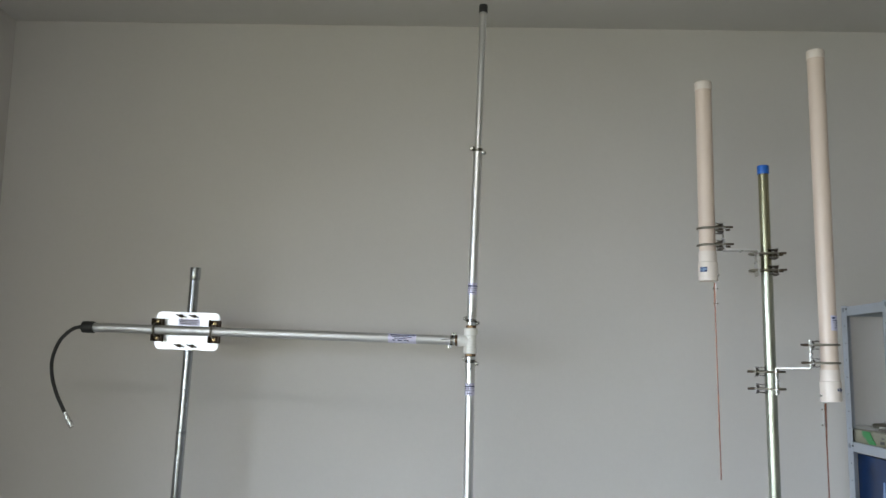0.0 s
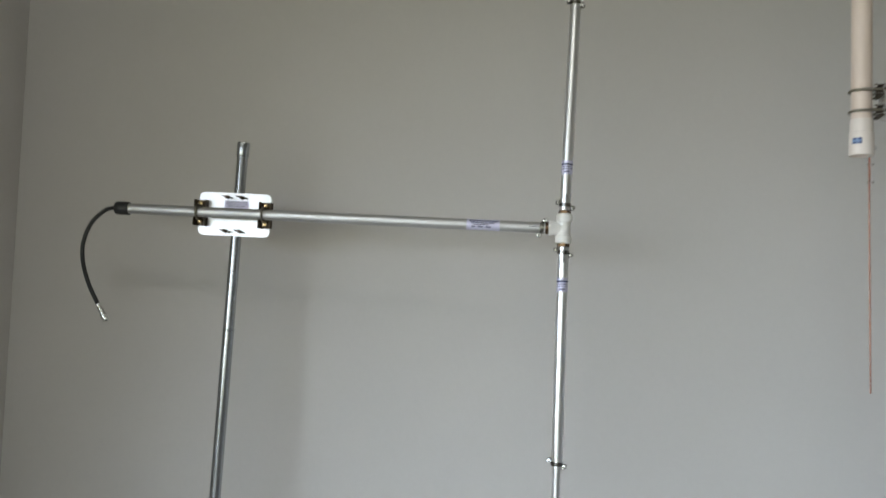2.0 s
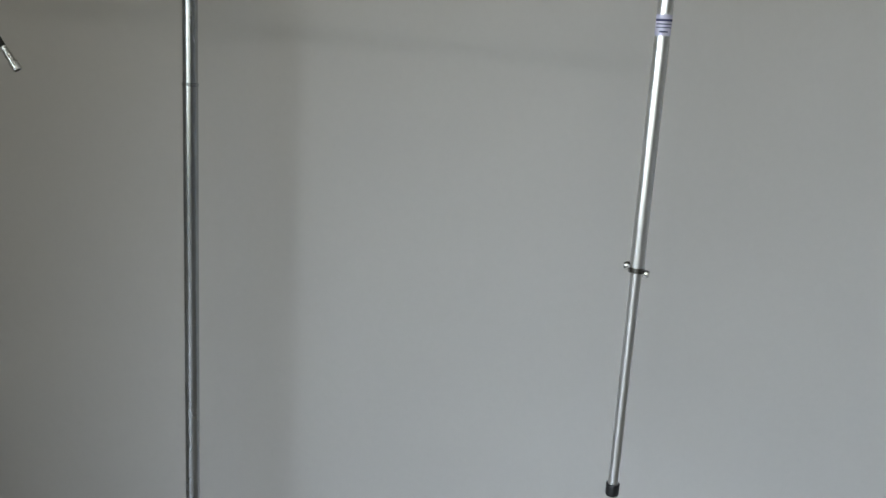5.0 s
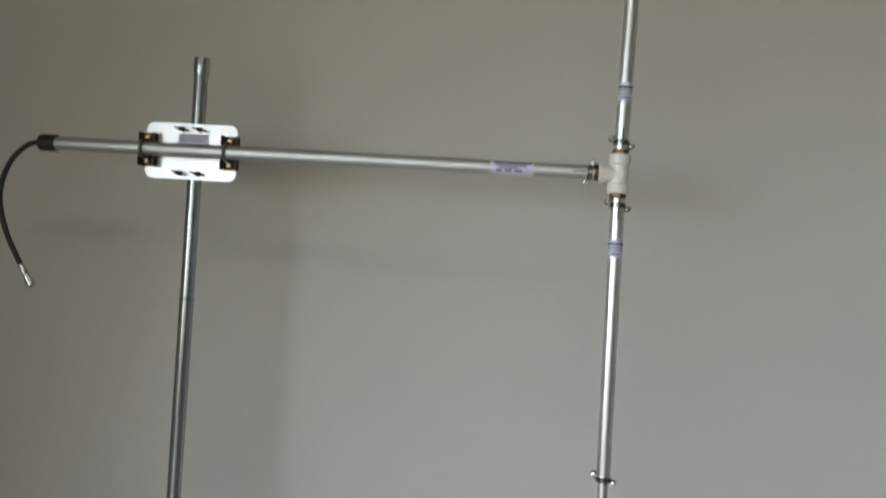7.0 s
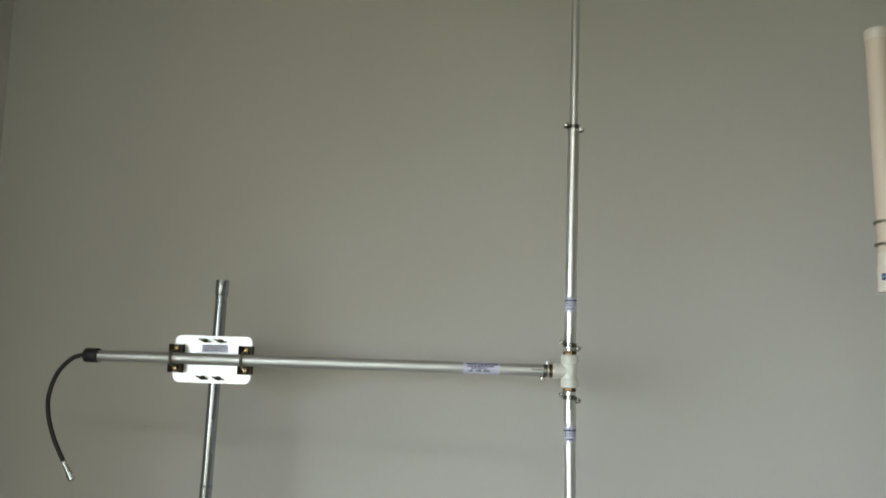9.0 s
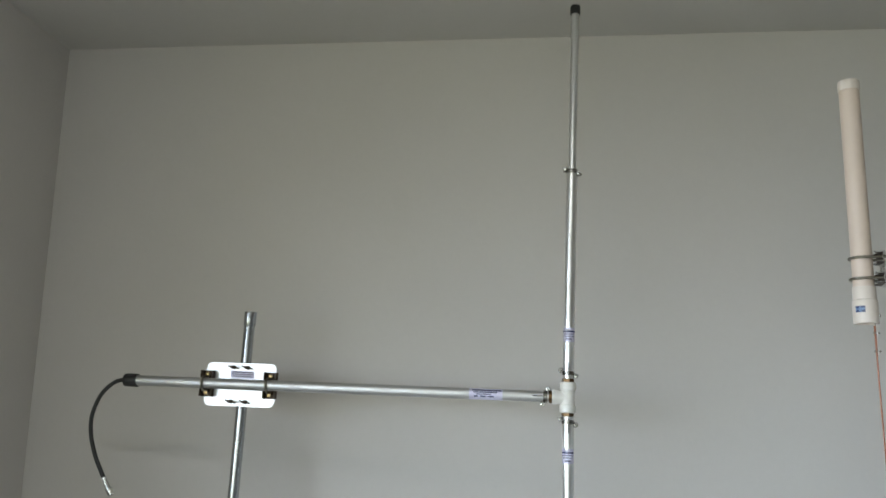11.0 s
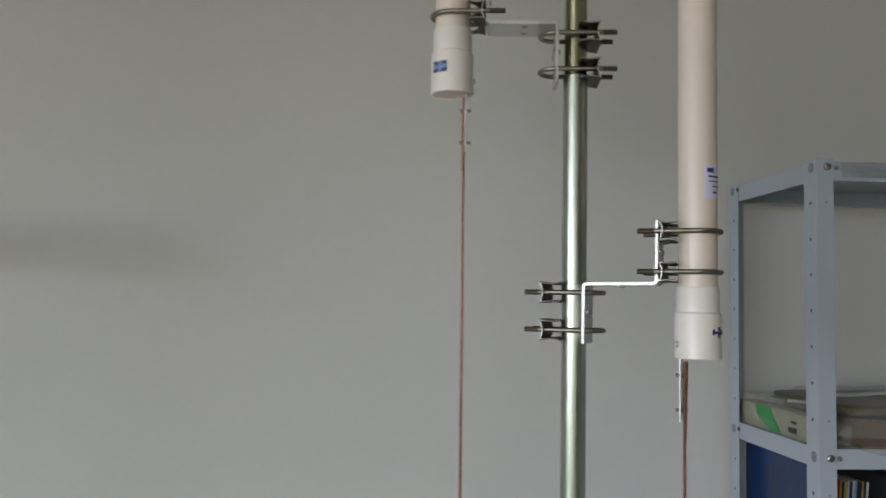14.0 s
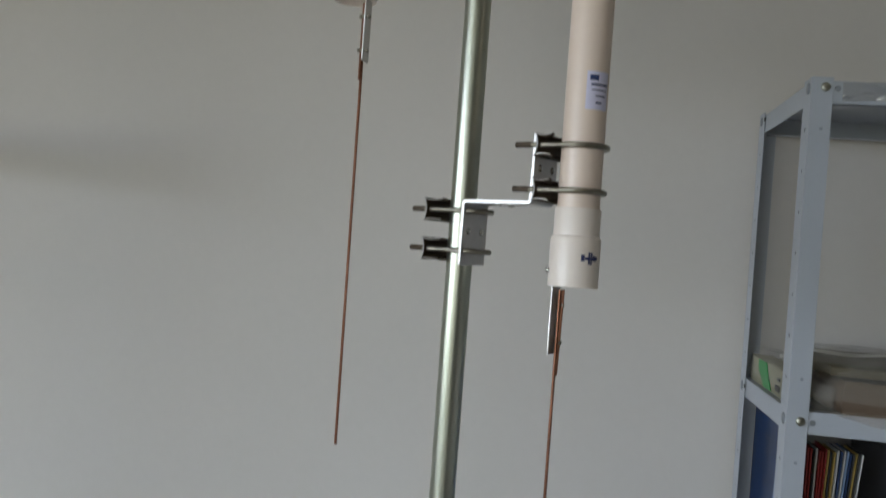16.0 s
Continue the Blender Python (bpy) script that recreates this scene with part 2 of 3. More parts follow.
def box(size, center=(0, 0, 0), bevel=0.0, bm=None, m=None, seg=2):
    bm = bm or bmesh.new()
    tmp = bmesh.new()
    bmesh.ops.create_cube(tmp, size=1)
    for v in tmp.verts:
        v.co = Vector((v.co.x * size[0], v.co.y * size[1], v.co.z * size[2]))
    if bevel:
        bmesh.ops.bevel(tmp, geom=list(tmp.edges), offset=bevel, segments=seg, affect="EDGES", profile=0.5)
    t = Matrix.Translation(center) @ (m or Matrix())
    made = {v: bm.verts.new(t @ v.co) for v in tmp.verts}
    for f in tmp.faces:
        bm.faces.new([made[v] for v in f.verts])
    tmp.free()
    return bm


def sweep(points, r, seg=12, bm=None):
    """A round section carried along a line of points."""
    bm = bm or bmesh.new()
    pts = [Vector(p) for p in points]
    up, rings = None, []
    for i, p in enumerate(pts):
        d = (pts[min(i + 1, len(pts) - 1)] - pts[max(i - 1, 0)]).normalized()
        if up is None:
            up = d.orthogonal().normalized()
        up = (up - d * up.dot(d)).normalized()
        s = d.cross(up)
        rings.append([bm.verts.new(p + (up * math.cos(2 * math.pi * k / seg) + s * math.sin(2 * math.pi * k / seg)) * r) for k in range(seg)])
    for p, q in zip(rings, rings[1:]):
        for k in range(seg):
            bm.faces.new((p[k], p[(k + 1) % seg], q[(k + 1) % seg], q[k]))
    bm.faces.new(rings[0])
    bm.faces.new(rings[-1])
    return bm


def spline(points, n=8):
    """A smooth line through the points."""
    p = [Vector(q) for q in points]
    p = [2 * p[0] - p[1], *p, 2 * p[-1] - p[-2]]
    out = []
    for a, b, c, d in zip(p, p[1:], p[2:], p[3:]):
        for k in range(n):
            u = k / n
            out.append(0.5 * (2 * b + (c - a) * u + (2 * a - 5 * b + 4 * c - d) * u * u + (3 * b - a - 3 * c + d) * u ** 3))
    return out + [p[-2]]


def prism(outline, depth, m=None, bm=None, bevel=0.0):
    """A flat outline in x, z given a depth in y, placed by m."""
    tmp = bmesh.new()
    front = [tmp.verts.new((x, -depth / 2, z)) for x, z in outline]
    back = [tmp.verts.new((x, depth / 2, z)) for x, z in outline]
    tmp.faces.new(front)
    tmp.faces.new(back[::-1])
    for k in range(len(outline)):
        j = (k + 1) % len(outline)
        tmp.faces.new((front[k], front[j], back[j], back[k]))
    if bevel:
        bmesh.ops.bevel(tmp, geom=list(tmp.edges), offset=bevel, segments=1, affect="EDGES")
    bm = bm or bmesh.new()
    t = m or Matrix()
    made = {v: bm.verts.new(t @ v.co) for v in tmp.verts}
    for f in tmp.faces:
        bm.faces.new([made[v] for v in f.verts])
    tmp.free()
    return bm


def rounded(w, h, r, n=5):
    """A rectangle with rounded corners about the middle."""
    out = []
    for cx, cz, a0 in ((w / 2 - r, h / 2 - r, 0), (-w / 2 + r, h / 2 - r, 90), (-w / 2 + r, -h / 2 + r, 180), (w / 2 - r, -h / 2 + r, 270)):
        for k in range(n + 1):
            a = radians(a0 + 90 * k / n)
            out.append((cx + r * math.cos(a), cz + r * math.sin(a)))
    return out


def wrap(r, a0, a1, h0, h1, origin=(0, 0, 0), axis=(0, 0, 1), thick=0.0003, seg=16, bm=None):
    """A sheet wrapped round a cylinder from angle a0 to a1 (degrees) and h0 to h1 along the axis."""
    bm = bm or bmesh.new()
    o, d = Vector(origin), Vector(axis).normalized()
    a, b = (Vector((1, 0, 0)), Vector((0, 1, 0))) if abs(d.z) > 0.9 else (Vector((0, -1, 0)), Vector((0, 0, 1)))
    grid = []
    for k in range(seg + 1):
        t = radians(a0 + (a1 - a0) * k / seg)
        n = a * math.cos(t) + b * math.sin(t)
        grid.append([bm.verts.new(o + n * (r + e) + d * h) for h, e in ((h0, 0), (h0, thick), (h1, thick), (h1, 0))])
    for p, q in zip(grid, grid[1:]):
        for k in range(4):
            bm.faces.new((p[k], p[(k + 1) % 4], q[(k + 1) % 4], q[k]))
    bm.faces.new(grid[0])
    bm.faces.new(grid[-1])
    return bm


def nut(p, axis, parent, size=0.0055, h=0.005, name="nut", material="bolt"):
    bm = lathe([(size * 0.45, 0), (size * 0.9, 0), (size, h * 0.15), (size, h * 0.85), (size * 0.9, h), (size * 0.45, h)], 6, p, axis, close=True)
    return part(name, bm, material, parent)


# ---- setting ----
def slab(name, boxes, material, label, category):
    bm = bmesh.new()
    for lo, hi in boxes:
        box([h - l for l, h in zip(lo, hi)], [(l + h) / 2 for l, h in zip(lo, hi)], bm=bm)
    return tagged(part(name, bm, material), label, category, kind="structure")


T = 0.2
slab("floor", [((XF - T, YS - T, -0.1), (XE + T, YN + T, 0))], "floor", "plain brown stone floor of the workroom", "floor")
slab("ceiling", [((XF - T, YS - T, ZC), (XE + T, YN + T, ZC + 0.1))], "ceiling", "plain off-white painted flat ceiling", "ceiling")
slab("wall_north", [((XW - T, YN, 0), (XE + T, YN + T, ZC))], "wall", "plain pale grey painted plaster wall", "wall")
slab("wall_east", [((XE, YS, 0), (XE + T, YN, ZC))], "wall", "plain pale grey painted plaster wall", "wall")
# return wall's end and recess are out of view, set to shade wall_north's left
slab("wall_return", [((XW - T, YE, 0), (XW, YN, ZC))], "wall", "short pale grey painted return wall", "wall")
slab("wall_recess", [((XF - T, YE, 0), (XW - T, YE + T, ZC))], "wall", "plain pale grey painted plaster wall", "wall")
y0, y1, z0, z1 = WIN_W
slab("wall_west", [((XF - T, YS, 0), (XF, y0, ZC)), ((XF - T, y1, 0), (XF, YE, ZC)), ((XF - T, y0, 0), (XF, y1, z0)), ((XF - T, y0, z1), (XF, y1, ZC))], "wall", "plain pale grey painted wall with a wide window", "wall")
x0, x1, z0, z1 = WIN_S
slab("wall_south", [((XF - T, YS - T, 0), (x0, YS, ZC)), ((x1, YS - T, 0), (XE + T, YS, ZC)), ((x0, YS - T, 0), (x1, YS, z0)), ((x0, YS - T, z1), (x1, YS, ZC))], "wall", "plain pale grey painted wall with a wide window", "wall")


def window(name, m, w, h):
    """A frame with two upright bars, in x and z about its middle."""
    e = tagged(thing(name, m, "white painted window frame with two upright bars", "window"), kind="structure")
    f = 0.05
    for dx in (-w / 2 + f / 2, w / 2 - f / 2):
        part("jamb", box((f, 0.06, h), (dx, 0, 0), 0.004), "frame", e)
    for dz in (-h / 2 + f / 2, h / 2 - f / 2):
        part("rail", box((w - 2 * f, 0.06, f), (0, 0, dz), 0.004), "frame", e)
    for k in (-1, 1):
        part("mullion", box((0.04, 0.05, h - 2 * f), (k * w / 6, 0, 0), 0.004), "frame", e)
    return e


window("window_1", pose(XF - 0.14, (WIN_W[0] + WIN_W[1]) / 2, (WIN_W[2] + WIN_W[3]) / 2, 0, 0, 90), WIN_W[1] - WIN_W[0], WIN_W[3] - WIN_W[2])
window("window_2", pose(WX, YS - 0.14, SZ), WIN_S[1] - WIN_S[0], WIN_S[3] - WIN_S[2])


# ---- assumed strip light on the ceiling, out of view ----
def assumed_strip_light():
    # fixture added round the lamp; its form is assumed
    e = thing("assumed_ceiling_light", pose(-0.45, -1.33, ZC), "assumed slim white batten strip light on the ceiling, out of view", "lamp")
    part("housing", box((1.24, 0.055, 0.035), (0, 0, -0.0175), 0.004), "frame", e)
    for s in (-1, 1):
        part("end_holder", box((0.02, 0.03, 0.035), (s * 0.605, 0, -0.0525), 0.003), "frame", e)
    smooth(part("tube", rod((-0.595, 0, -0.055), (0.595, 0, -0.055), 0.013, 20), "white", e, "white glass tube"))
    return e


assumed_strip_light()


# ---- shared fittings ----
def saddle(e, m, w, h, depth, tube_r):
    """A pressed channel clamp: a hollowed back plate and two waisted, notched cheeks towards the tube (+x in its own frame)."""
    bm = bmesh.new()

    def sheet(f, nu, nv):
        """A doubled sheet from f(u, v) -> (point, offset of its second side)."""
        a, c = [], []
        for i in range(nu + 1):
            pts = [f(i / nu, k / nv) for k in range(nv + 1)]
            a.append([bm.verts.new(p) for p, d in pts])
            c.append([bm.verts.new(Vector(p) + Vector(d)) for p, d in pts])
        for i in range(nu):
            for k in range(nv):
                bm.faces.new((a[i][k], a[i + 1][k], a[i + 1][k + 1], a[i][k + 1]))
                bm.faces.new((c[i][k], c[i][k + 1], c[i + 1][k + 1], c[i + 1][k]))
        rim = [(i, 0) for i in range(nu)] + [(nu, k) for k in range(nv)] + [(i, nv) for i in range(nu, 0, -1)] + [(0, k) for k in range(nv, 0, -1)]
        for (i, k), (p, q) in zip(rim, rim[1:] + rim[:1]):
            bm.faces.new((a[i][k], c[i][k], c[p][q], a[p][q]))

    sheet(lambda u, v: ((0.0005 + 0.0030 * (1 - (2 * v - 1) ** 2), (u - 0.5) * w, (v - 0.5) * h), (0.0018, 0, 0)), 2, 8)
    for s in (-1, 1):
        def cheek(u, v, s=s):
            y = (u - 0.5) * w
            dip = max(0.0, tube_r * tube_r - y * y) ** 0.5 if abs(y) < tube_r else 0.0
            x = 0.0024 + v * (depth - 0.55 * dip * min(1.0, depth / tube_r) - 0.0024)
            return (x, y, s * (h / 2 - 0.0002 - 0.06 * h * math.sin(math.pi * v))), (0, 0, -s * 0.0018)
        sheet(cheek, 10, 6)
    bm.transform(m)
    clamp = part("saddle", bm, "bronze", e, "dark passivated pressed clamp")
    # bare cut edges along both open ends
    for s in (-1, 1):
        y = s * (w / 2 + 0.0001)
        rim = [(depth * (1 - k / 8), y, h / 2 - 0.0009 - 0.06 * h * math.sin(math.pi * (1 - k / 8))) for k in range(9)]
        rim += [(0.0014 + 0.0030 * (1 - (2 * k / 8 - 1) ** 2), y, (0.5 - k / 8) * (h - 0.0018)) for k in range(9)]
        rim += [(depth * k / 8, y, -h / 2 + 0.0009 + 0.06 * h * math.sin(math.pi * k / 8)) for k in range(1, 9)]
        cut = sweep(rim, 0.0006, 6)
        cut.transform(m)
        smooth(part("cut_edge", cut, "bracket", clamp, "bare bright cut edge"), 60)
    return clamp


def hose_clamp(e, m, r):
    """A worm-drive band with its two screw ends, about local z at m."""
    band = smooth(part("clamp", lathe([(r, -0.0045), (r + 0.0012, -0.0045), (r + 0.0012, 0.0045), (r, 0.0045)], 32, close=True), "clampsteel", e, "zinc-plated steel band clamp"))
    band.matrix_local = m
    for s, dz in ((1, -0.0056), (-1, 0.0056)):
        x = s * (r + 0.0042)
        part("worm_housing", box((0.0095, 0.0120, 0.0112), (s * (r + 0.0028), -0.001, dz), 0.0022), "wing", band, "dark worm housing")
        bm = lathe([(0, -0.010), (0.0030, -0.010), (0.0032, 0.0040), (0.0052, 0.0046), (0.0056, 0.0062), (0.0056, 0.0085), (0.0048, 0.0098), (0.0020, 0.0102), (0, 0.0102)], 8, (x, -0.001, dz), (0, -1, 0))
        part("screw", bm, "steel", band, "bright steel screw head")
        # solid bar; the shade in the screw slot is put into its dark colour
        part("slot_shade", box((0.0080, 0.0008, 0.0014), (0, 0, 0), m=pose(x, -0.0113, dz, 0, 35 * s, 0)), "dark", band)
        part("band_end", box((0.0016, 0.004, 0.0085), (x + s * 0.0042, 0.004, dz), 0.0006), "clampsteel", band)
    return band


# ---- dipole antenna on its boom ----
R_BOOM, R_THIN = 0.0125, 0.0093
DIP = pose(0, 0, 1.685, -0.77, 1.35, -2.94)


def dipole():
    e = thing("dipole_antenna", DIP, "adjustable silver aluminium dipole antenna with a side boom and white tee", "antenna")
    # white tee with a waist between its sockets
    tee = smooth(part("tee_fitting", lathe([(0.012, -0.034), (0.0165, -0.034), (0.0182, -0.0325), (0.0186, -0.0190), (0.0180, -0.0172), (0.0156, -0.0155), (0.0150, 0), (0.0156, 0.0155), (0.0180, 0.0172), (0.0186, 0.0190), (0.0182, 0.0325), (0.0165, 0.034), (0.012, 0.034)], 40), "tee", e, "white moulded plastic tee fitting"))
    bm = lathe([(0.0145, 0.006), (0.0150, 0.024), (0.0165, 0.026), (0.0165, 0.0335), (0.0150, 0.035), (0.010, 0.035)], 36, axis=(-1, 0, 0))
    smooth(part("side_socket", bm, "tee", tee))
    bm = prism(rounded(0.012, 0.017, 0.0055), 0.0012, pose(0, -0.0152, 0), bevel=0.0004)
    part("moulded_mark", bm, "tee", tee)
    # brass inserts
    for ax in ((0, 0, 1), (0, 0, -1), (-1, 0, 0)):
        bm = lathe([(0.006, 0.030), (0.0135, 0.030), (0.0142, 0.0345), (0.0142, 0.040), (0.0130, 0.042), (0.0095, 0.042), (0.0095, 0.06), (0.006, 0.06)], 6 if ax[2] else 12, axis=ax)
        part("insert", bm, "brass", e, "brass threaded insert")
    # boom
    boom = smooth(part("boom", pipe((-0.042, 0, 0), (-1.040, 0, 0), R_BOOM), "alu_x", e, "brushed aluminium boom tube"))
    # uncut tube: a black bar carries the shade of the clamping slit
    bm = box((0.034, 0.003, 0.0022), (-0.062, -0.0117, 0.001), 0.0008)
    part("slit_shade", bm, "dark", boom)
    hose_clamp(e, pose(-0.050, 0, 0, 0, 90, 0), R_BOOM)
    st = part("sticker", wrap(R_BOOM, -78, 72, -0.222, -0.146, axis=(1, 0, 0)), "sticker", boom, "pale sticker with blue print lines")
    for a0, a1, h0, h1 in ((34, 50, -0.216, -0.149), (13, 24, -0.212, -0.158), (-6, 3, -0.206, -0.172), (-30, -17, -0.211, -0.202), (-30, -17, -0.196, -0.184), (-30, -17, -0.179, -0.166)):
        part("print_line", wrap(R_BOOM + 0.0004, a0, a1, h0, h1, axis=(1, 0, 0), thick=0.0002, seg=4), "ink", st)
    cap = lathe([(0, 0.034), (0.006, 0.034), (0.0135, 0.0335), (0.0155, 0.0315), (0.0160, 0.026), (0.0160, 0.001), (0.0152, 0), (0.0125, 0)], 32, (-1.037, 0, 0), (-1, 0, 0))
    smooth(part("end_cap", cap, "black", e, "black rubber end cap"))
    pts = spline([(-1.060, 0, 0.000), (-1.080, 0, -0.001), (-1.102, 0, -0.010), (-1.130, 0, -0.040), (-1.145, -0.002, -0.088), (-1.141, -0.003, -0.134), (-1.124, -0.004, -0.180), (-1.106, -0.004, -0.213), (-1.092, -0.004, -0.236)])
    smooth(part("cable", sweep(pts, 0.0050), "cable", e, "short black coaxial cable tail"), 60)
    d = (Vector((-1.069, -0.004, -0.272)) - Vector((-1.092, -0.004, -0.236))).normalized()
    bm = lathe([(0, -0.004), (0.0058, -0.004), (0.0058, 0.010), (0.0068, 0.011), (0.0068, 0.016), (0.0062, 0.017), (0.0062, 0.023), (0.0080, 0.024), (0.0080, 0.040), (0.0068, 0.041), (0.0058, 0.041), (0.0056, 0.030), (0, 0.030)], 20, (-1.092, -0.004, -0.236), d)
    smooth(part("connector", bm, "steel", e, "nickel-plated coaxial connector"), 30)
    # the two arms
    for s in (1, -1):
        lean = pose(0, 0, 0, 0, 0.3 if s > 0 else -0.95, 0)
        m = lean @ pose(0, 0, 0, 0 if s > 0 else 180, 0, 0)
        arm = part("arm", pipe((0, 0, 0.042), (0, 0, 0.530), R_BOOM), "alu", e, "bright aluminium element tube")
        arm.matrix_local = m
        smooth(arm)
        # black bar on the arm, coloured like the shade within its slit
        bm = box((0.0022, 0.003, 0.034), (0.001, -0.0117 * s, 0.061), 0.0008)
        part("slit_shade", bm, "dark", arm)
        tip = part("extension", pipe((0, 0, 0.50), (0, 0, 0.945), R_THIN), "alu", e, "thinner sliding aluminium tube")
        tip.matrix_local = m
        smooth(tip)
        c = part("end_cap", lathe([(0.0093, 0), (0.0118, 0), (0.0122, 0.001), (0.0122, 0.020), (0.0112, 0.0225), (0.008, 0.023), (0, 0.023)], 28, (0, 0, 0.930)), "black", e, "black rubber end cap")
        c.matrix_local = m
        smooth(c)
        hose_clamp(e, lean @ pose(0, 0, s * 0.054, 0, 0, 8), R_BOOM)
        hose_clamp(e, lean @ pose(0, 0, s * 0.527, 0, 0, -10), R_BOOM)
        bm = lathe([(R_THIN, 0), (R_BOOM - 0.0006, 0), (R_BOOM - 0.0006, 0.004), (R_THIN, 0.004)], 28, (0, 0, 0.5275), close=True)
        c = part("bushing", bm, "alu", arm)
        zc = 0.140 if s > 0 else -0.128
        st = part("sticker", wrap(R_BOOM, 190, 345, zc - 0.016, zc + 0.016), "sticker", e, "pale sticker with blue print lines")
        st.matrix_local = lean
        for dz, w, hh in ((0.0075, 72, 0.0018), (0.0015, 60, 0.0008), (-0.0035, 58, 0.0007), (-0.0100, 30, 0.0013)):
            part("print_line", wrap(R_BOOM + 0.0004, 267 - w, 267 + w, zc + dz - hh, zc + dz + hh, thick=0.0002, seg=10), "ink", st)
    # mounting plate behind the boom, with clamps
    px, pz = -0.786, 0.000
    plate = part("mounting_plate", prism(rounded(0.178, 0.104, 0.013), 0.004, pose(px, 0.030, pz), bevel=0.0006), "plate", e, "white metal mounting plate with rounded corners")
    bm = prism(rounded(0.060, 0.018, 0.001), 0.0005, pose(px + 0.004, 0.0276, pz + 0.024))
    st = part("sticker", bm, "sticker", plate, "pale sticker with blue print lines")
    for dz, w in ((0.006, 0.05), (0.001, 0.052), (-0.004, 0.046)):
        part("print_line", prism(rounded(w, 0.0012, 0.0004), 0.0004, pose(px + 0.004, 0.0271, pz + 0.024 + dz)), "ink", st)
    for s in (-1, 1):
        bx = px + s * 0.080
        sd = saddle(e, pose(bx, 0.0275, pz) @ Matrix(((0, 0, 1, 0), (-1, 0, 0, 0), (0, 1, 0, 0), (0, 0, 0, 1))), 0.062, 0.030, 0.020, R_BOOM)
        pts = [(bx, 0.045, pz - 0.0165)] + [(bx, -0.0165 * math.sin(math.pi * k / 14), pz - 0.0165 * math.cos(math.pi * k / 14)) for k in range(15)] + [(bx, 0.045, pz + 0.0165)]
        smooth(part("u_bolt", sweep(pts, 0.0028), "bolt", e, "dull steel U-bolt round the boom"), 60)
        for dz in (-0.022, 0.022):
            bm = lathe([(0, 0), (0.0050, 0), (0.0058, 0.001), (0.0058, 0.004), (0.004, 0.0065), (0, 0.0072)], 12, (bx + 0.003, 0.010, pz + dz), (0, -1, 0))
            part("screw", bm, "gold", sd, "shiny yellow-plated screw head")
    for sx in (-0.018, 0.018):
        for sz in (-1, 1):
            p = (px + sx, 0.028, pz + sz * 0.041)
            part("stud", rod((p[0], 0.03, p[2]), (p[0], 0.004, p[2]), 0.0028, 10), "bronze", e)
            nut(p, (0, -1, 0), e, 0.0050, 0.006, material="wing")
            bm = prism([(-0.0155, 0.0000), (-0.0120, -0.0016), (-0.0055, -0.0014), (-0.0030, -0.0040), (0.0030, -0.0040), (0.0055, -0.0014), (0.0120, -0.0016), (0.0155, 0.0000), (0.0140, 0.0016), (0.0055, 0.0016), (0.0030, 0.0040), (-0.0030, 0.0040), (-0.0055, 0.0016), (-0.0140, 0.0016)], 0.0022, pose(p[0], 0.0195, p[2], 0, 12, 0))
            part("wing", bm, "wing", e, "dark wing nut")
    for sz in (-1, 1):
        pts = [(px - 0.018, 0.026, pz + sz * 0.041)] + [(px - 0.018 * math.cos(math.pi * k / 14), 0.050 + 0.018 * math.sin(math.pi * k / 14), pz + sz * 0.041) for k in range(15)] + [(px + 0.018, 0.026, pz + sz * 0.041)]
        smooth(part("u_bolt", sweep(pts, 0.0028), "bolt", e, "dull steel U-bolt round the mast"), 60)
    return e


dipole()


# ---- masts ----
def mast_grey():
    base = Vector((-0.785 - 0.0297 * 1.65, 0.095 - 0.0156 * 1.65, 0))
    top = base + Vector((0.0297, 0.0156, 1)) * 1.883
    e = thing("antenna_mast", Matrix.Translation(base), "slim grey galvanised tube mast with a flared top", "mast", "antenna masts")
    d = (top - base).normalized()
    n = (top - base).length
    p = lambda h: d * h
    z = n - 0.46
    smooth(part("lower_tube", pipe(p(0.0), p(z), 0.0135), "galv_dull", e))
    smooth(part("upper_tube", pipe(p(z - 0.02), p(n - 0.034), 0.0131), "galv_dull", e))
    smooth(part("joint_ring", lathe([(0.0133, 0), (0.0145, 0.0006), (0.0147, 0.004), (0.0133, 0.0046)], 32, p(z), d, close=True), "galv_dull", e))
    smooth(part("socket", lathe([(0.0131, 0), (0.0148, 0.004), (0.0150, 0.036), (0.0148, 0.037), (0.0136, 0.037), (0.0134, 0)], 32, p(n - 0.037), d, close=True), "galv_dull", e, "flared socket end of the tube"))
    return e


def mast_capped():
    e = thing("antenna_mast", pose(0.7324, -0.18, 0), "galvanised steel mast with a bright blue plastic cap", "mast", "antenna masts")
    smooth(part("lower_tube", pipe((0, 0, 0), (0, 0, 1.862), 0.0138), "galv", e, "silvery galvanised tube"))
    smooth(part("upper_tube", pipe((0, 0, 1.84), (0, 0, 2.128), 0.0127), "olive", e, "yellowish passivated tube"))
    smooth(part("cap", lathe([(0.0128, 0), (0.0142, 0), (0.0145, 0.001), (0.0145, 0.020), (0.0138, 0.022), (0, 0.0225)], 32, (0, 0, 2.112)), "blue", e, "bright blue plastic cap"))
    return e


mast_grey()
mast_capped()


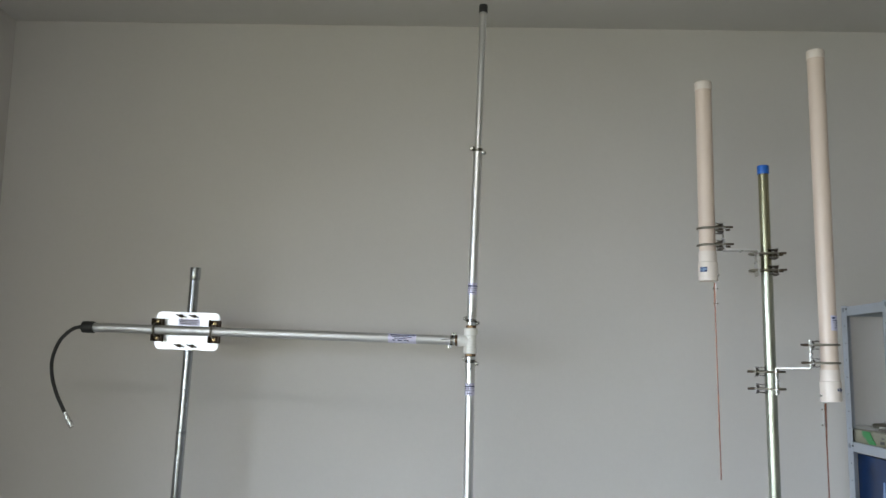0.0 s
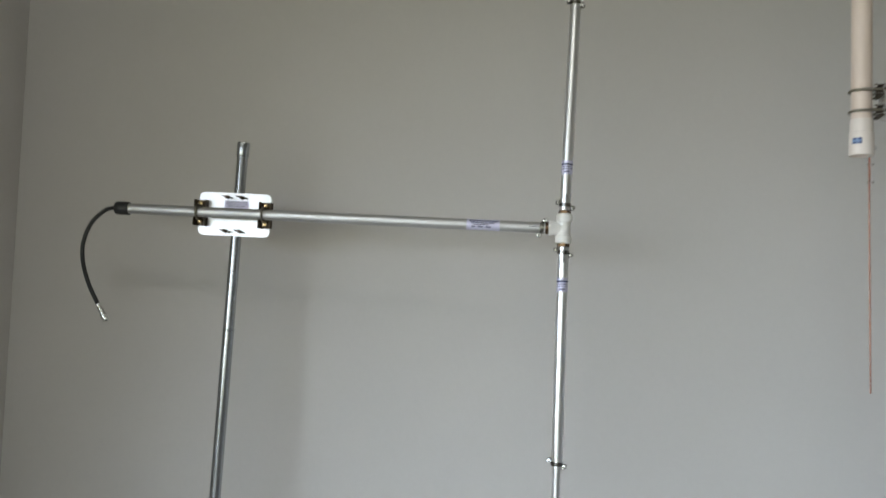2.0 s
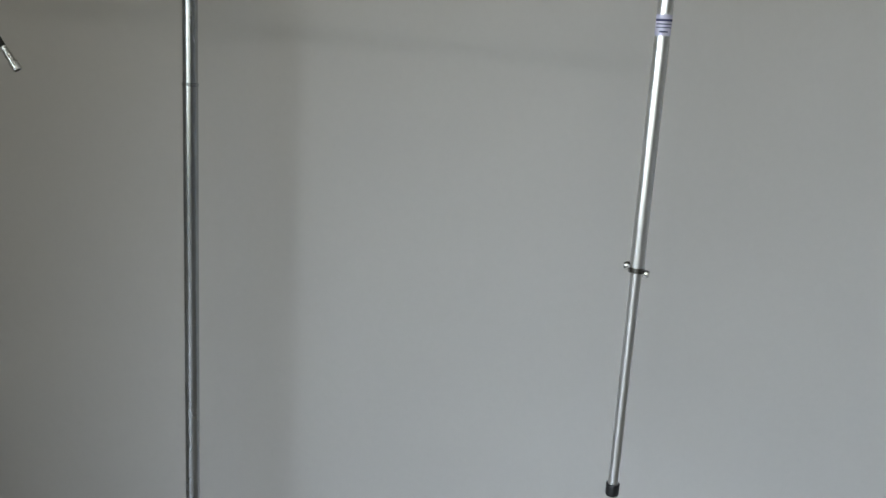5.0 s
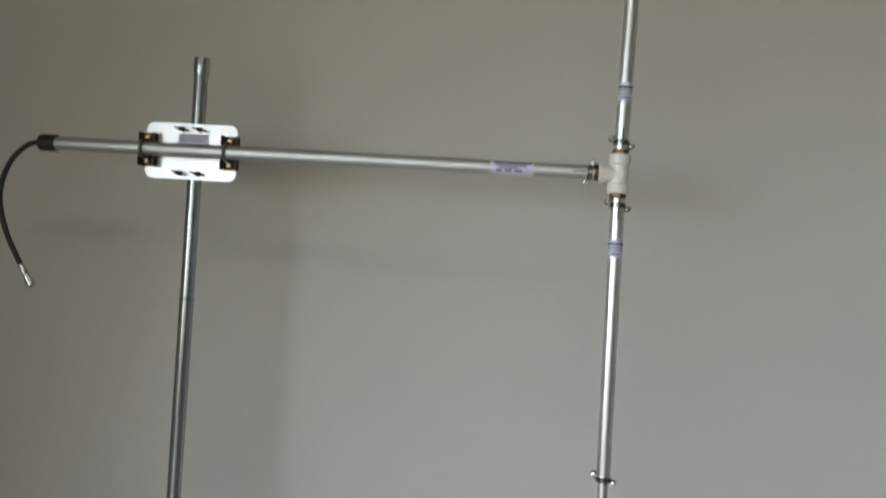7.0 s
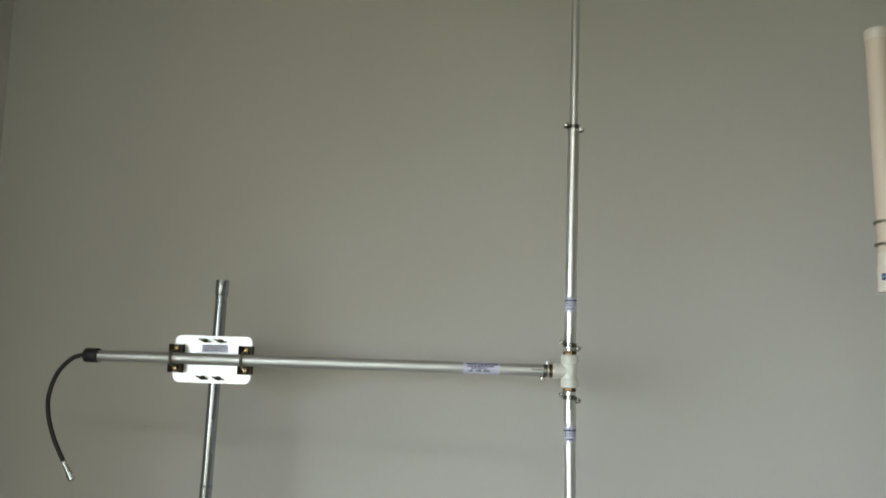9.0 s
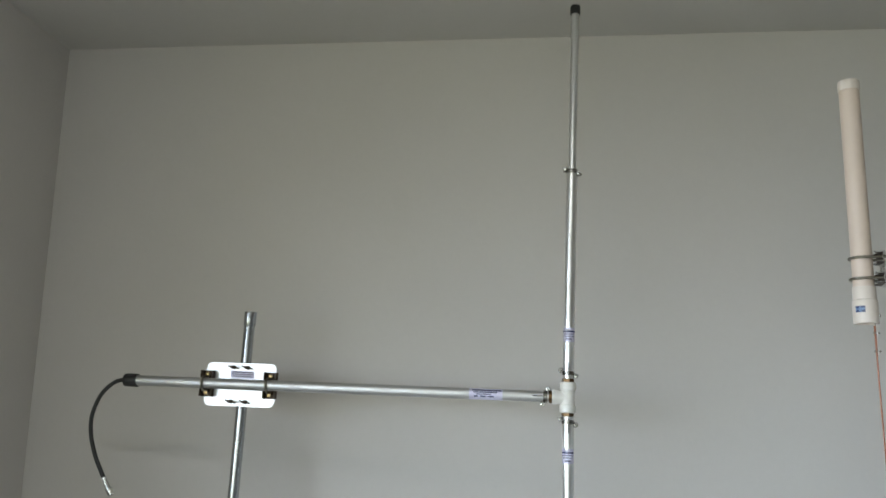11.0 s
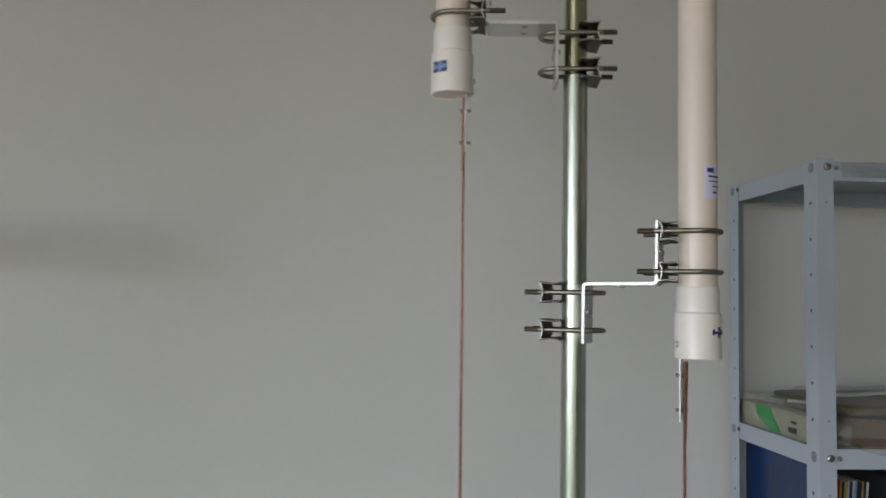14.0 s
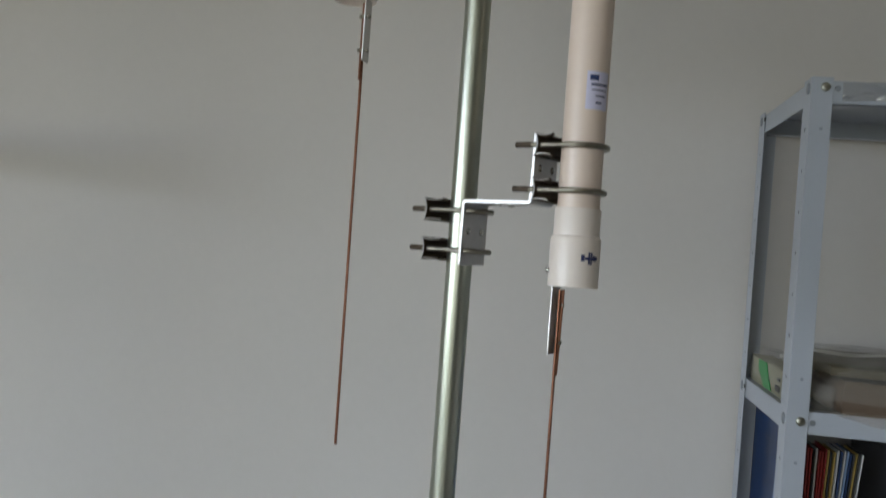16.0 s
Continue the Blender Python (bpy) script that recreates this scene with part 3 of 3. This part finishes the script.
# ---- white stick antennas ----
def stick(x, y, z, turn, height, rod_len, logo_at, label, lean, sticker_at=None):
    """A plastic stick antenna on a Z-bracket; its mast stands at +x 0.134 in its own frame."""
    e = thing("stick_antenna", pose(x, y, z, 0, 0, turn), label, "antenna", "white stick antennas")
    R = 0.0203
    smooth(part("tube", lathe([(0.016, 0.05), (R, 0.05), (R, height - 0.004), (0, height - 0.004)], 40), "pvc", e, "cream plastic pipe"))
    smooth(part("cap", lathe([(R, 0), (0.0215, 0), (0.0218, 0.001), (0.0218, 0.018), (0.0212, 0.0205), (0.0195, 0.022), (0, 0.0225)], 40, (0, 0, height - 0.022)), "pvc_cap", e, "white plastic end cap"))
    col = smooth(part("collar", lathe([(0.0205, 0.0), (0.0235, 0.0), (0.0243, 0.0008), (0.0243, 0.045), (0.0236, 0.0475), (0.0222, 0.049), (0.0222, 0.074), (0.0216, 0.0755), (0.0203, 0.0755), (0.0203, 0.052), (0.0205, 0.050)], 40, close=True), "pvc_cap", e, "white plastic coupling collar"), 25)
    part("end_disc", lathe([(0, 0.0012), (0.0206, 0.0012), (0.0206, 0.0032), (0, 0.0032)], 40), "pvc", col, "cream plastic closing disc")
    a = logo_at - turn
    bg, fg = ("logo", "pale") if sticker_at is None else ("pvc_cap", "ink")
    mark = part("logo", wrap(0.0243, a - 23, a + 23, 0.0220, 0.0345, thick=0.0003), bg, col, "small blue and white logo sticker")
    for da, w, h0, h1 in ((-17, 4, 0.0255, 0.0315), (-9, 3, 0.0268, 0.0295), (-2, 2.2, 0.0226, 0.0340), (4, 2.2, 0.0226, 0.0340), (1, 7, 0.0270, 0.0292), (11, 3, 0.0256, 0.0312), (18, 3.5, 0.0265, 0.0305)):
        part("logo_mark", wrap(0.0247, a + da - w, a + da + w, h0, h1, thick=0.0002, seg=4), fg, mark)
    if sticker_at is not None:
        a = sticker_at - turn
        st = part("sticker", wrap(R, a - 34, a + 34, 0.168, 0.204), "sticker", e, "pale sticker with dark print lines")
        for da, w, zz, hh in ((-14, 12, 0.198, 0.005), (4, 26, 0.1915, 0.002), (4, 24, 0.1865, 0.0012), (8, 16, 0.181, 0.0012), (2, 9, 0.1745, 0.002)):
            part("print_line", wrap(R + 0.0004, a + da - w, a + da + w, zz - hh / 2, zz + hh / 2, thick=0.0002, seg=8), "logo" if hh > 0.004 else "ink", st)
    # grounding strip and copper radial
    sa = radians(-12 if sticker_at is None else 36)
    part("screw", lathe([(0, -0.002), (0.0035, -0.002), (0.0035, 0.0012), (0.002, 0.0028), (0, 0.003)], 12, (0.0243 * math.cos(sa), 0.0243 * math.sin(sa), 0.015), (math.cos(sa), math.sin(sa), 0)), "steel", col, "small steel screw head")
    sx, ex = (0.0165, 0.0139) if sticker_at is None else (0.0176, 0.0122)
    bm = box((0.0016, 0.017, 0.085), (sx, 0, -0.0245), 0.0004)
    strip = part("strip", bm, "bracket", e, "bare aluminium strip")
    for zz in (-0.019, -0.056):
        bm = lathe([(0, -0.0066), (0.0024, -0.0066), (0.0024, -0.0050), (0.0013, -0.0050), (0.0013, -0.0030), (0.0026, -0.0030), (0.0026, -0.0008), (0.0013, -0.0008), (0.0013, 0.0034), (0.0023, 0.0034), (0.0023, 0.0050), (0.0016, 0.0058), (0, 0.0060)], 10, (sx, -0.0055, zz), (1, 0, 0))
        part("screw", bm, "bolt", strip)
    part("rod", rod((0.0139, -0.0018, -0.004), (0.0139 + lean[0], -0.0018 + lean[1], -rod_len), 0.0016, 10), "copper", e, "thin copper radial rod")
    part("rod_end", rod((ex, -0.0054, -0.004), (0.0139, -0.0052, -0.088), 0.0017, 8), "copper", e)
    # bent strap: up the pipe, across, down the mast
    t, w, xa, xb, zm = 0.0032, 0.046, 0.0415, 0.1200, 0.0795
    ri, ro = 0.0022, 0.0022 + t
    arc = lambda cx, cz, r, a0, a1: [(cx + r * math.cos(radians(a0 + (a1 - a0) * q / 4)), cz + r * math.sin(radians(a0 + (a1 - a0) * q / 4))) for q in range(5)]
    prof = [(xa - t, 0.146)] + arc(xa + ri, zm + ri, ro, 180, 270) + arc(xb - ro, zm - ro, ri, 90, 0) + [(xb - t, 0.012), (xb, 0.012)] + arc(xb - ro, zm - ro, ro, 0, 90) + arc(xa + ri, zm + ri, ri, 270, 180) + [(xa, 0.146)]
    strap = part("strap", prism(prof, w, bevel=0.0004), "bracket", e, "bare aluminium Z-shaped strap")
    for xx, zz, ax in ((xa - t, 0.1125, (-1, 0, 0)), (xa, 0.112, (1, 0, 0)), (xb, 0.047, (1, 0, 0)), (xb - t, 0.047, (-1, 0, 0)), (0.082, zm - t, (0, 0, -1))):
        for yy in (-0.0125, 0.0125):
            part("rivet", lathe([(0, 0), (0.0036, 0), (0.0036, 0.0008), (0.0022, 0.0019), (0, 0.0021)], 12, (xx, yy, zz), ax), "steel", strap)
    for zz in (0.091, 0.134):
        saddle(e, pose(xa - t - 0.0002, 0, zz, 0, 0, 180), 0.057, 0.022, 0.019, R)
        pts = [(0.060, -0.0235, zz)] + [(-0.0235 * math.sin(math.pi * k / 16), -0.0235 * math.cos(math.pi * k / 16), zz) for k in range(17)] + [(0.060, 0.0235, zz)]
        smooth(part("u_bolt", sweep(pts, 0.0028), "bolt", e, "dull steel U-bolt round the pipe"), 60)
        for s in (-1, 1):
            part("thread", rod((xa + 0.0005, s * 0.0235, zz), (0.0602, s * 0.0235, zz), 0.0029, 10), "bronze", e, "dark threaded bolt end")
    for zz in (0.068, 0.0265):
        saddle(e, pose(0.168, 0, zz, 0, 0, 180), 0.047, 0.024, 0.024, 0.0138)
        pts = [(0.185, -0.0175, zz)] + [(0.118 - 0.0175 * math.sin(math.pi * k / 14), -0.0175 * math.cos(math.pi * k / 14), zz) for k in range(15)] + [(0.185, 0.0175, zz)]
        smooth(part("u_bolt", sweep(pts, 0.0028), "bolt", e, "dull steel U-bolt round the mast"), 60)
        for s in (-1, 1):
            part("thread", rod((0.1690, s * 0.0175, zz), (0.1852, s * 0.0175, zz), 0.0029, 10), "bronze", e, "dark threaded bolt end")
    return e


stick(0.5935, -0.156, 1.840, -9.8, 0.520, 0.487, 226, "short cream plastic stick antenna with a copper radial rod", (0.003, -0.003))
stick(0.850, -0.243, 1.548, 152.0, 0.868, 0.62, 303, "tall cream plastic stick antenna clamped low on the mast", (0.0, 0.0), 300)


# ---- steel shelf ----
def perforated(w, pitch, count, z0, m, bm, hole=(0.0019, 0.0027), t=0.0011):
    """A strip in x and z with one long hole in each step, given a thickness in y."""
    for k in range(count):
        zc = z0 + pitch * (k + 0.5)
        outer = [(w / 2, 0), (w / 2, pitch / 2), (0, pitch / 2), (-w / 2, pitch / 2), (-w / 2, 0), (-w / 2, -pitch / 2), (0, -pitch / 2), (w / 2, -pitch / 2)]
        inner = [(hole[0] * math.cos(radians(45 * j)), hole[1] * math.sin(radians(45 * j))) for j in range(8)]
        ring = [[bm.verts.new(m @ Vector((x, y, zc + z))) for x, z in pts] for y in (-t / 2, t / 2) for pts in (outer, inner)]
        for j in range(8):
            n = (j + 1) % 8
            bm.faces.new((ring[0][j], ring[0][n], ring[1][n], ring[1][j]))
            bm.faces.new((ring[2][j], ring[3][j], ring[3][n], ring[2][n]))
            bm.faces.new((ring[1][j], ring[1][n], ring[3][n], ring[3][j]))
        for j in (7, 0, 3, 4):
            n = (j + 1) % 8
            bm.faces.new((ring[0][j], ring[2][j], ring[2][n], ring[0][n]))
    return bm


SX0, SX1, SY0, SY1, STOP = 1.121, 2.06, -0.012, 0.276, 1.812
# the shelf stands a little askew; ON_SHELF turns what stands on it with it
ON_SHELF = pose(SX0, SY0, 0, 0, 0, -2.0) @ pose(-SX0, -SY0, 0)


def shelf_unit():
    e = thing("shelving_unit", ON_SHELF @ pose(SX0, SY0, 0), "light grey slotted-angle steel shelving standing against the wall", "shelf")
    W, D, af, a = SX1 - SX0, SY1 - SY0, 0.0248, 0.034
    for cx, cy, sx, sy in ((0, 0, 1, 1), (W, 0, -1, 1), (0, D, 1, -1), (W, D, -1, -1)):
        bm = box((af, 0.0012, STOP - 0.02), (cx + sx * af / 2, cy + sy * 0.0006, STOP / 2 + 0.01), 0.0003)
        perforated(a - 0.0014, 0.05, 36, 0.025, pose(cx + sx * 0.0005, cy + sy * (a / 2 + 0.0007), 0, 0, 0, 90), bm, (0.0032, 0.0027), 0.0008)
        for v in bm.verts:
            v.co.z = min(v.co.z, STOP)
        post = part("post", bm, "shelf", e, "slotted steel angle post")
        # added dark strip behind the holes; their inner shade is its colour
        part("hole_shade", box((0.0008, 0.014, 1.72), (cx + sx * 0.0015, cy + sy * 0.0175, 0.90)), "dark", post)
        part("foot", box((0.036, 0.036, 0.026), (cx + sx * 0.016, cy + sy * 0.016, 0.013), 0.003), "black", e)
    for zt in (1.808, 1.412, 1.012, 0.612, 0.212):
        i = 0.0020
        h = 0.027
        board = part("shelf_board", box((W - 2 * i - 0.004, D - 2 * i - 0.004, 0.0012), (W / 2, D / 2, zt - 0.0006)), "shelf", e, "light grey steel shelf board with folded edges")
        for yy in (i + 0.0006, D - i - 0.0006):
            part("edge", box((W - 2 * i, 0.0012, h), (W / 2, yy, zt - h / 2), 0.0003), "shelf", board)
        for xx in (i + 0.0006, W - i - 0.0006):
            part("edge", box((0.0012, D - 2 * i - 0.003, h), (xx, D / 2, zt - h / 2), 0.0003), "shelf", board)
        for yy in (D - 0.010,):
            part("return_fold", box((W - 0.02, 0.014, 0.0012), (W / 2, yy, zt - h + 0.0006)), "shelf", board)
        part("stiffener", box((W - 0.1, 0.03, 0.004), (W / 2, D / 2, zt - 0.0034), 0.0015), "shelf", board)
        for cx, s in ((0, 1), (W, -1)):
            for cy, sy in ((0, 1), (D, -1)):
                zz = round(zt - 0.012, 1)
                bm = lathe([(0, -0.002), (0.0070, -0.002), (0.0074, 0), (0.0068, 0.0010), (0.004, 0.0016), (0, 0.0018)], 16, (cx, cy + sy * 0.014, zz), (-s, 0, 0))
                part("bolt", bm, "bolt_grey", e, "dull grey bolt head")
                # flush dark disc in place of a hole, coloured as the shade inside
                if sy < 0:
                    bm = lathe([(0, -0.001), (0.0036, -0.001), (0.0036, 0.0004), (0, 0.0004)], 14, (cx, cy + sy * 0.032, zz + 0.001), (-s, 0, 0))
                    part("slot_shade", bm, "dark", e)
                bm = lathe([(0, -0.002), (0.0050, -0.002), (0.0054, 0), (0.0054, 0.0016), (0.0048, 0.0027), (0.0030, 0.0033), (0, 0.0035)], 18, (cx + s * 0.0158, cy, zz), (0, -sy, 0))
                smooth(part("bolt", bm, "bolt_head", e, "dull zinc bolt head"), 50)
                # grey discs for small holes, with their faint shade in the colour
                for dz in (-0.05, 0.05):
                    if zz + dz < STOP - 0.01:
                        part("slot_shade", lathe([(0, -0.001), (0.0021, -0.001), (0.0021, 0.0003), (0, 0.0003)], 12, (cx + s * 0.0140, cy, zz + dz), (0, -sy, 0)), "bolt_grey", e)
                bm = lathe([(0, -0.001), (0.0032, -0.001), (0.0036, 0), (0.0032, 0.0010), (0, 0.0014)], 14, (cx + s * 0.0305, cy + sy * 0.002, zz - 0.001), (0, -sy, 0))
                smooth(part("rivet", bm, "bolt_grey", e), 50)
    return e


shelf_unit()


# ---- things on the shelves ----
def soft_pack(size, center, seed, puff=0.006, crease=0.0018):
    """A wrapped bundle: a box with bulging, creased faces."""
    bm = bmesh.new()
    bmesh.ops.create_cube(bm, size=1)
    bmesh.ops.subdivide_edges(bm, edges=list(bm.edges), cuts=9, use_grid_fill=True)
    for v in bm.verts:
        u = v.co * 2
        bulge = (1 - abs(u.x) ** 3) * (1 - abs(u.y) ** 3)
        k = 1 - 0.03 * (abs(u.x * u.y) ** 6) - 0.02 * abs(u.z) ** 6
        c = Vector((v.co.x * size[0] * k, v.co.y * size[1] * k, v.co.z * size[2]))
        nz = noise.noise(Vector((c.x * 30 + seed, c.y * 30, c.z * 40)))
        if v.co.z > -0.49:
            c.z += puff * bulge * (v.co.z + 0.5) + crease * nz
        if abs(u.x) > 0.98 or abs(u.y) > 0.98:
            c.x += crease * nz
            c.y += crease * nz
        v.co = c + Vector(center)
    return bm


def film_bag(size, center, seed):
    """A clear bag over a bundle: loose creased sheet with a crimped, zigzag top seam."""
    bm = bmesh.new()
    nx, ny = 26, 18
    rows = []
    for j in range(ny + 1):
        row = []
        for i in range(nx + 1):
            u, v = i / nx * 2 - 1, j / ny * 2 - 1
            edge = max(abs(u), abs(v))
            z = size[2] * (1 - max(0, edge - 0.8) / 0.2 * 0.75)
            z += 0.004 * noise.noise(Vector((u * 5 + seed, v * 5, 0))) + 0.0025 * noise.noise(Vector((u * 17, v * 17 + seed, 3)))
            row.append(bm.verts.new((center[0] + u * size[0] / 2, center[1] + v * size[1] / 2, center[2] + z)))
        rows.append(row)
    for p, q in zip(rows, rows[1:]):
        for i in range(nx):
            bm.faces.new((p[i], p[i + 1], q[i + 1], q[i]))
    return bm


def seam(x0, x1, y, z, seed):
    """The crimped end of a bag: a narrow pleated strip."""
    bm = bmesh.new()
    n = max(12, int((x1 - x0) / 0.0016))
    low, top = [], []
    for k in range(n + 1):
        x = x0 + (x1 - x0) * k / n
        zz = z + 0.0018 * math.sin(k * 0.09 + seed)
        low.append(bm.verts.new((x, y, zz)))
        top.append(bm.verts.new((x + 0.001, y + (0.0015 if k % 2 else -0.0015), zz + (0.0062 if k % 2 else 0.0028))))
    for k in range(n):
        bm.faces.new((low[k], low[k + 1], top[k + 1], top[k]))
    return bm


def drape(x0, x1, y, z, drop, seed):
    """A loose film edge that hangs over a board's front, deepest along its middle."""
    bm = bmesh.new()
    n, rows = 40, []
    for k in range(n + 1):
        u = k / n
        x = x0 + (x1 - x0) * u
        d = drop * min(1, 8 * u) * min(1, 8 * (1 - u)) + 0.002 * noise.noise(Vector((x * 40, seed, 0)))
        rows.append([bm.verts.new((x, y - 0.002 * math.sin(3.1 * w) - 0.0012 * noise.noise(Vector((x * 90, w * 3, seed))), z - d * w)) for w in (0, 0.25, 0.5, 0.75, 1.0)])
    for p, q in zip(rows, rows[1:]):
        for k in range(4):
            bm.faces.new((p[k], q[k], q[k + 1], p[k + 1]))
    return bm


Z1 = 1.412
e = thing("wrapped_pack", ON_SHELF @ pose(1.146, 0.148, Z1), "cream paper pack in clear film with a green label", "package", "wrapped packs")
smooth(part("pack_body", soft_pack((0.031, 0.225, 0.036), (0, 0, 0.0185), 3.0, 0.003), "paper", e), 60)
part("label", prism([(-0.044, -0.016), (-0.006, -0.017), (0.034, 0.004), (0.038, 0.017), (-0.010, 0.018), (-0.022, 0.004)], 0.0012, pose(-0.0164, 0.012, 0.019, 0, 0, 90)), "green", e, "bright green paper label")
for yy, zz, w, h in ((-0.070, 0.012, 0.022, 0.008), (-0.074, 0.024, 0.014, 0.004)):
    part("print_mark", prism(rounded(w, h, 0.0008), 0.001, pose(-0.0172, yy, zz, 0, 0, 90)), "dark", e)
smooth(part("film", film_bag((0.037, 0.245, 0.049), (0.001, 0, 0.001), 1.0), "film", e, "creased clear plastic film"), 80)

part("seam", seam(-0.012, 0.022, -0.045, 0.0485, 2.2), "crimp", e, "crimped film edge")

e = thing("wrapped_pack", ON_SHELF @ pose(1.42, 0.130, Z1), "brown paper pack in clear creased plastic film", "package", "wrapped packs")
smooth(part("pack_body", soft_pack((0.413, 0.232, 0.040), (-0.0365, -0.026, 0.0202), 8.0, 0.001, 0.0022), "kraft", e, "brown paper bundle"), 50)
smooth(part("top_wrapping", soft_pack((0.432, 0.226, 0.013), (-0.040, -0.020, 0.0500), 4.0, 0.003, 0.0026), "olive_wrap", e, "dull olive folded wrapping"), 50)
smooth(part("film_end", soft_pack((0.030, 0.205, 0.030), (-0.252, -0.020, 0.0152), 2.0, 0.004, 0.004), "film_end", e, "pale gathered film end"), 60)
smooth(part("film", film_bag((0.462, 0.258, 0.065), (-0.040, -0.026, 0.001), 6.0), "film", e, "creased clear plastic film"), 80)
part("film_lip", drape(-0.258, 0.16, -0.147, 0.005, 0.015, 5.0), "cloudy", e, "film sagging over the shelf edge")
part("seam", seam(-0.27, 0.14, -0.06, 0.0640, 1.4), "crimp", e, "crimped film edge")

# loose clear tape on the front edge of the top board
tape = bmesh.new()
grid = []
for k in range(41):
    u = k / 40
    grid.append([tape.verts.new((0.130 * u, -0.0010 - 0.0050 * abs(noise.noise(Vector((u * 5, w * 2.6, 1.3)))) - 0.0022 * abs(noise.noise(Vector((u * 12, w * 7, 4.7)))) - 0.0012 * math.sin(w * 3.1) * u, 0.023 * (w - 0.5) + 0.002 * math.sin(u * 5))) for w in [c / 8 for c in range(9)]])
for p, q in zip(grid, grid[1:]):
    for k in range(8):
        tape.faces.new((p[k], p[k + 1], q[k + 1], q[k]))
tape = tagged(smooth(part("clear_tape", tape, "tape"), 80), "wrinkled clear tape on the edge of the steel shelf", "tape")
tape.matrix_world = ON_SHELF @ pose(SX0 + 0.035, SY0 + 0.001, 1.7945)

# booklets upright on the lower shelf
Z2 = 1.012
rnd = random.Random(5)
x = 1.165
order = ["red", "red", "dark", "white", "red", "red", "red", "yellow", "dark", "yellow", "white", "navy", "white", "pale", "navy", "dark", "yellow", "dark", "white"]
for k, c in enumerate(order):
    w = rnd.uniform(0.0014, 0.0022)
    h = 0.342 + rnd.uniform(-0.002, 0.002)
    bk = part("booklet", box((w, 0.055 + rnd.uniform(-0.004, 0.001), h), (0, 0, h / 2), 0.0004), c)
    bk.matrix_world = ON_SHELF @ pose(x + w / 2, 0.088, Z2, 0, 0.4 + 0.28 * k, 0)
    words = {"red": "red", "dark": "black", "white": "white", "yellow": "yellow", "navy": "dark blue", "pale": "pale blue"}[c]
    tagged(bk, "thin " + words + " booklet leaning in a fanned row on the shelf", "booklet", "row of booklets")
    x += w + 0.0002
# black carton, enlarged to fill the bay and give its inner shade
bx = tagged(part("carton", box((0.28, 0.2, 0.345), (0, 0, 0.1725), 0.003), "dark"), "large dark carton, also standing for the shelf bay's shade", "carton")
bx.matrix_world = ON_SHELF @ pose(1.413, 0.135, Z2)
e = thing("display_folder", ON_SHELF @ pose(1.150, 0.150, Z2), "dark blue printed folder standing upright on the shelf", "folder")
part("cover", box((0.010, 0.24, 0.365), (0, 0, 0.1825), 0.002), "navy", e)
bm = prism([(-0.030, -0.10), (0.012, -0.10), (0.020, -0.03), (0.008, 0.015), (0.002, 0.060), (-0.006, 0.062), (-0.010, 0.010), (-0.028, -0.03)], 0.0008, pose(-0.0056, -0.035, 0.242, 0, 0, 90))
part("printed_shape", bm, "pale", e, "pale blue printed figure shape")
part("printed_shape", prism(rounded(0.030, 0.055, 0.01), 0.0008, pose(-0.0062, -0.028, 0.225, 0, 14, 90)), "white", e)
part("printed_band", prism(rounded(0.012, 0.34, 0.002), 0.0008, pose(-0.0056, -0.112, 0.18, 0, 0, 90)), "pale", e)
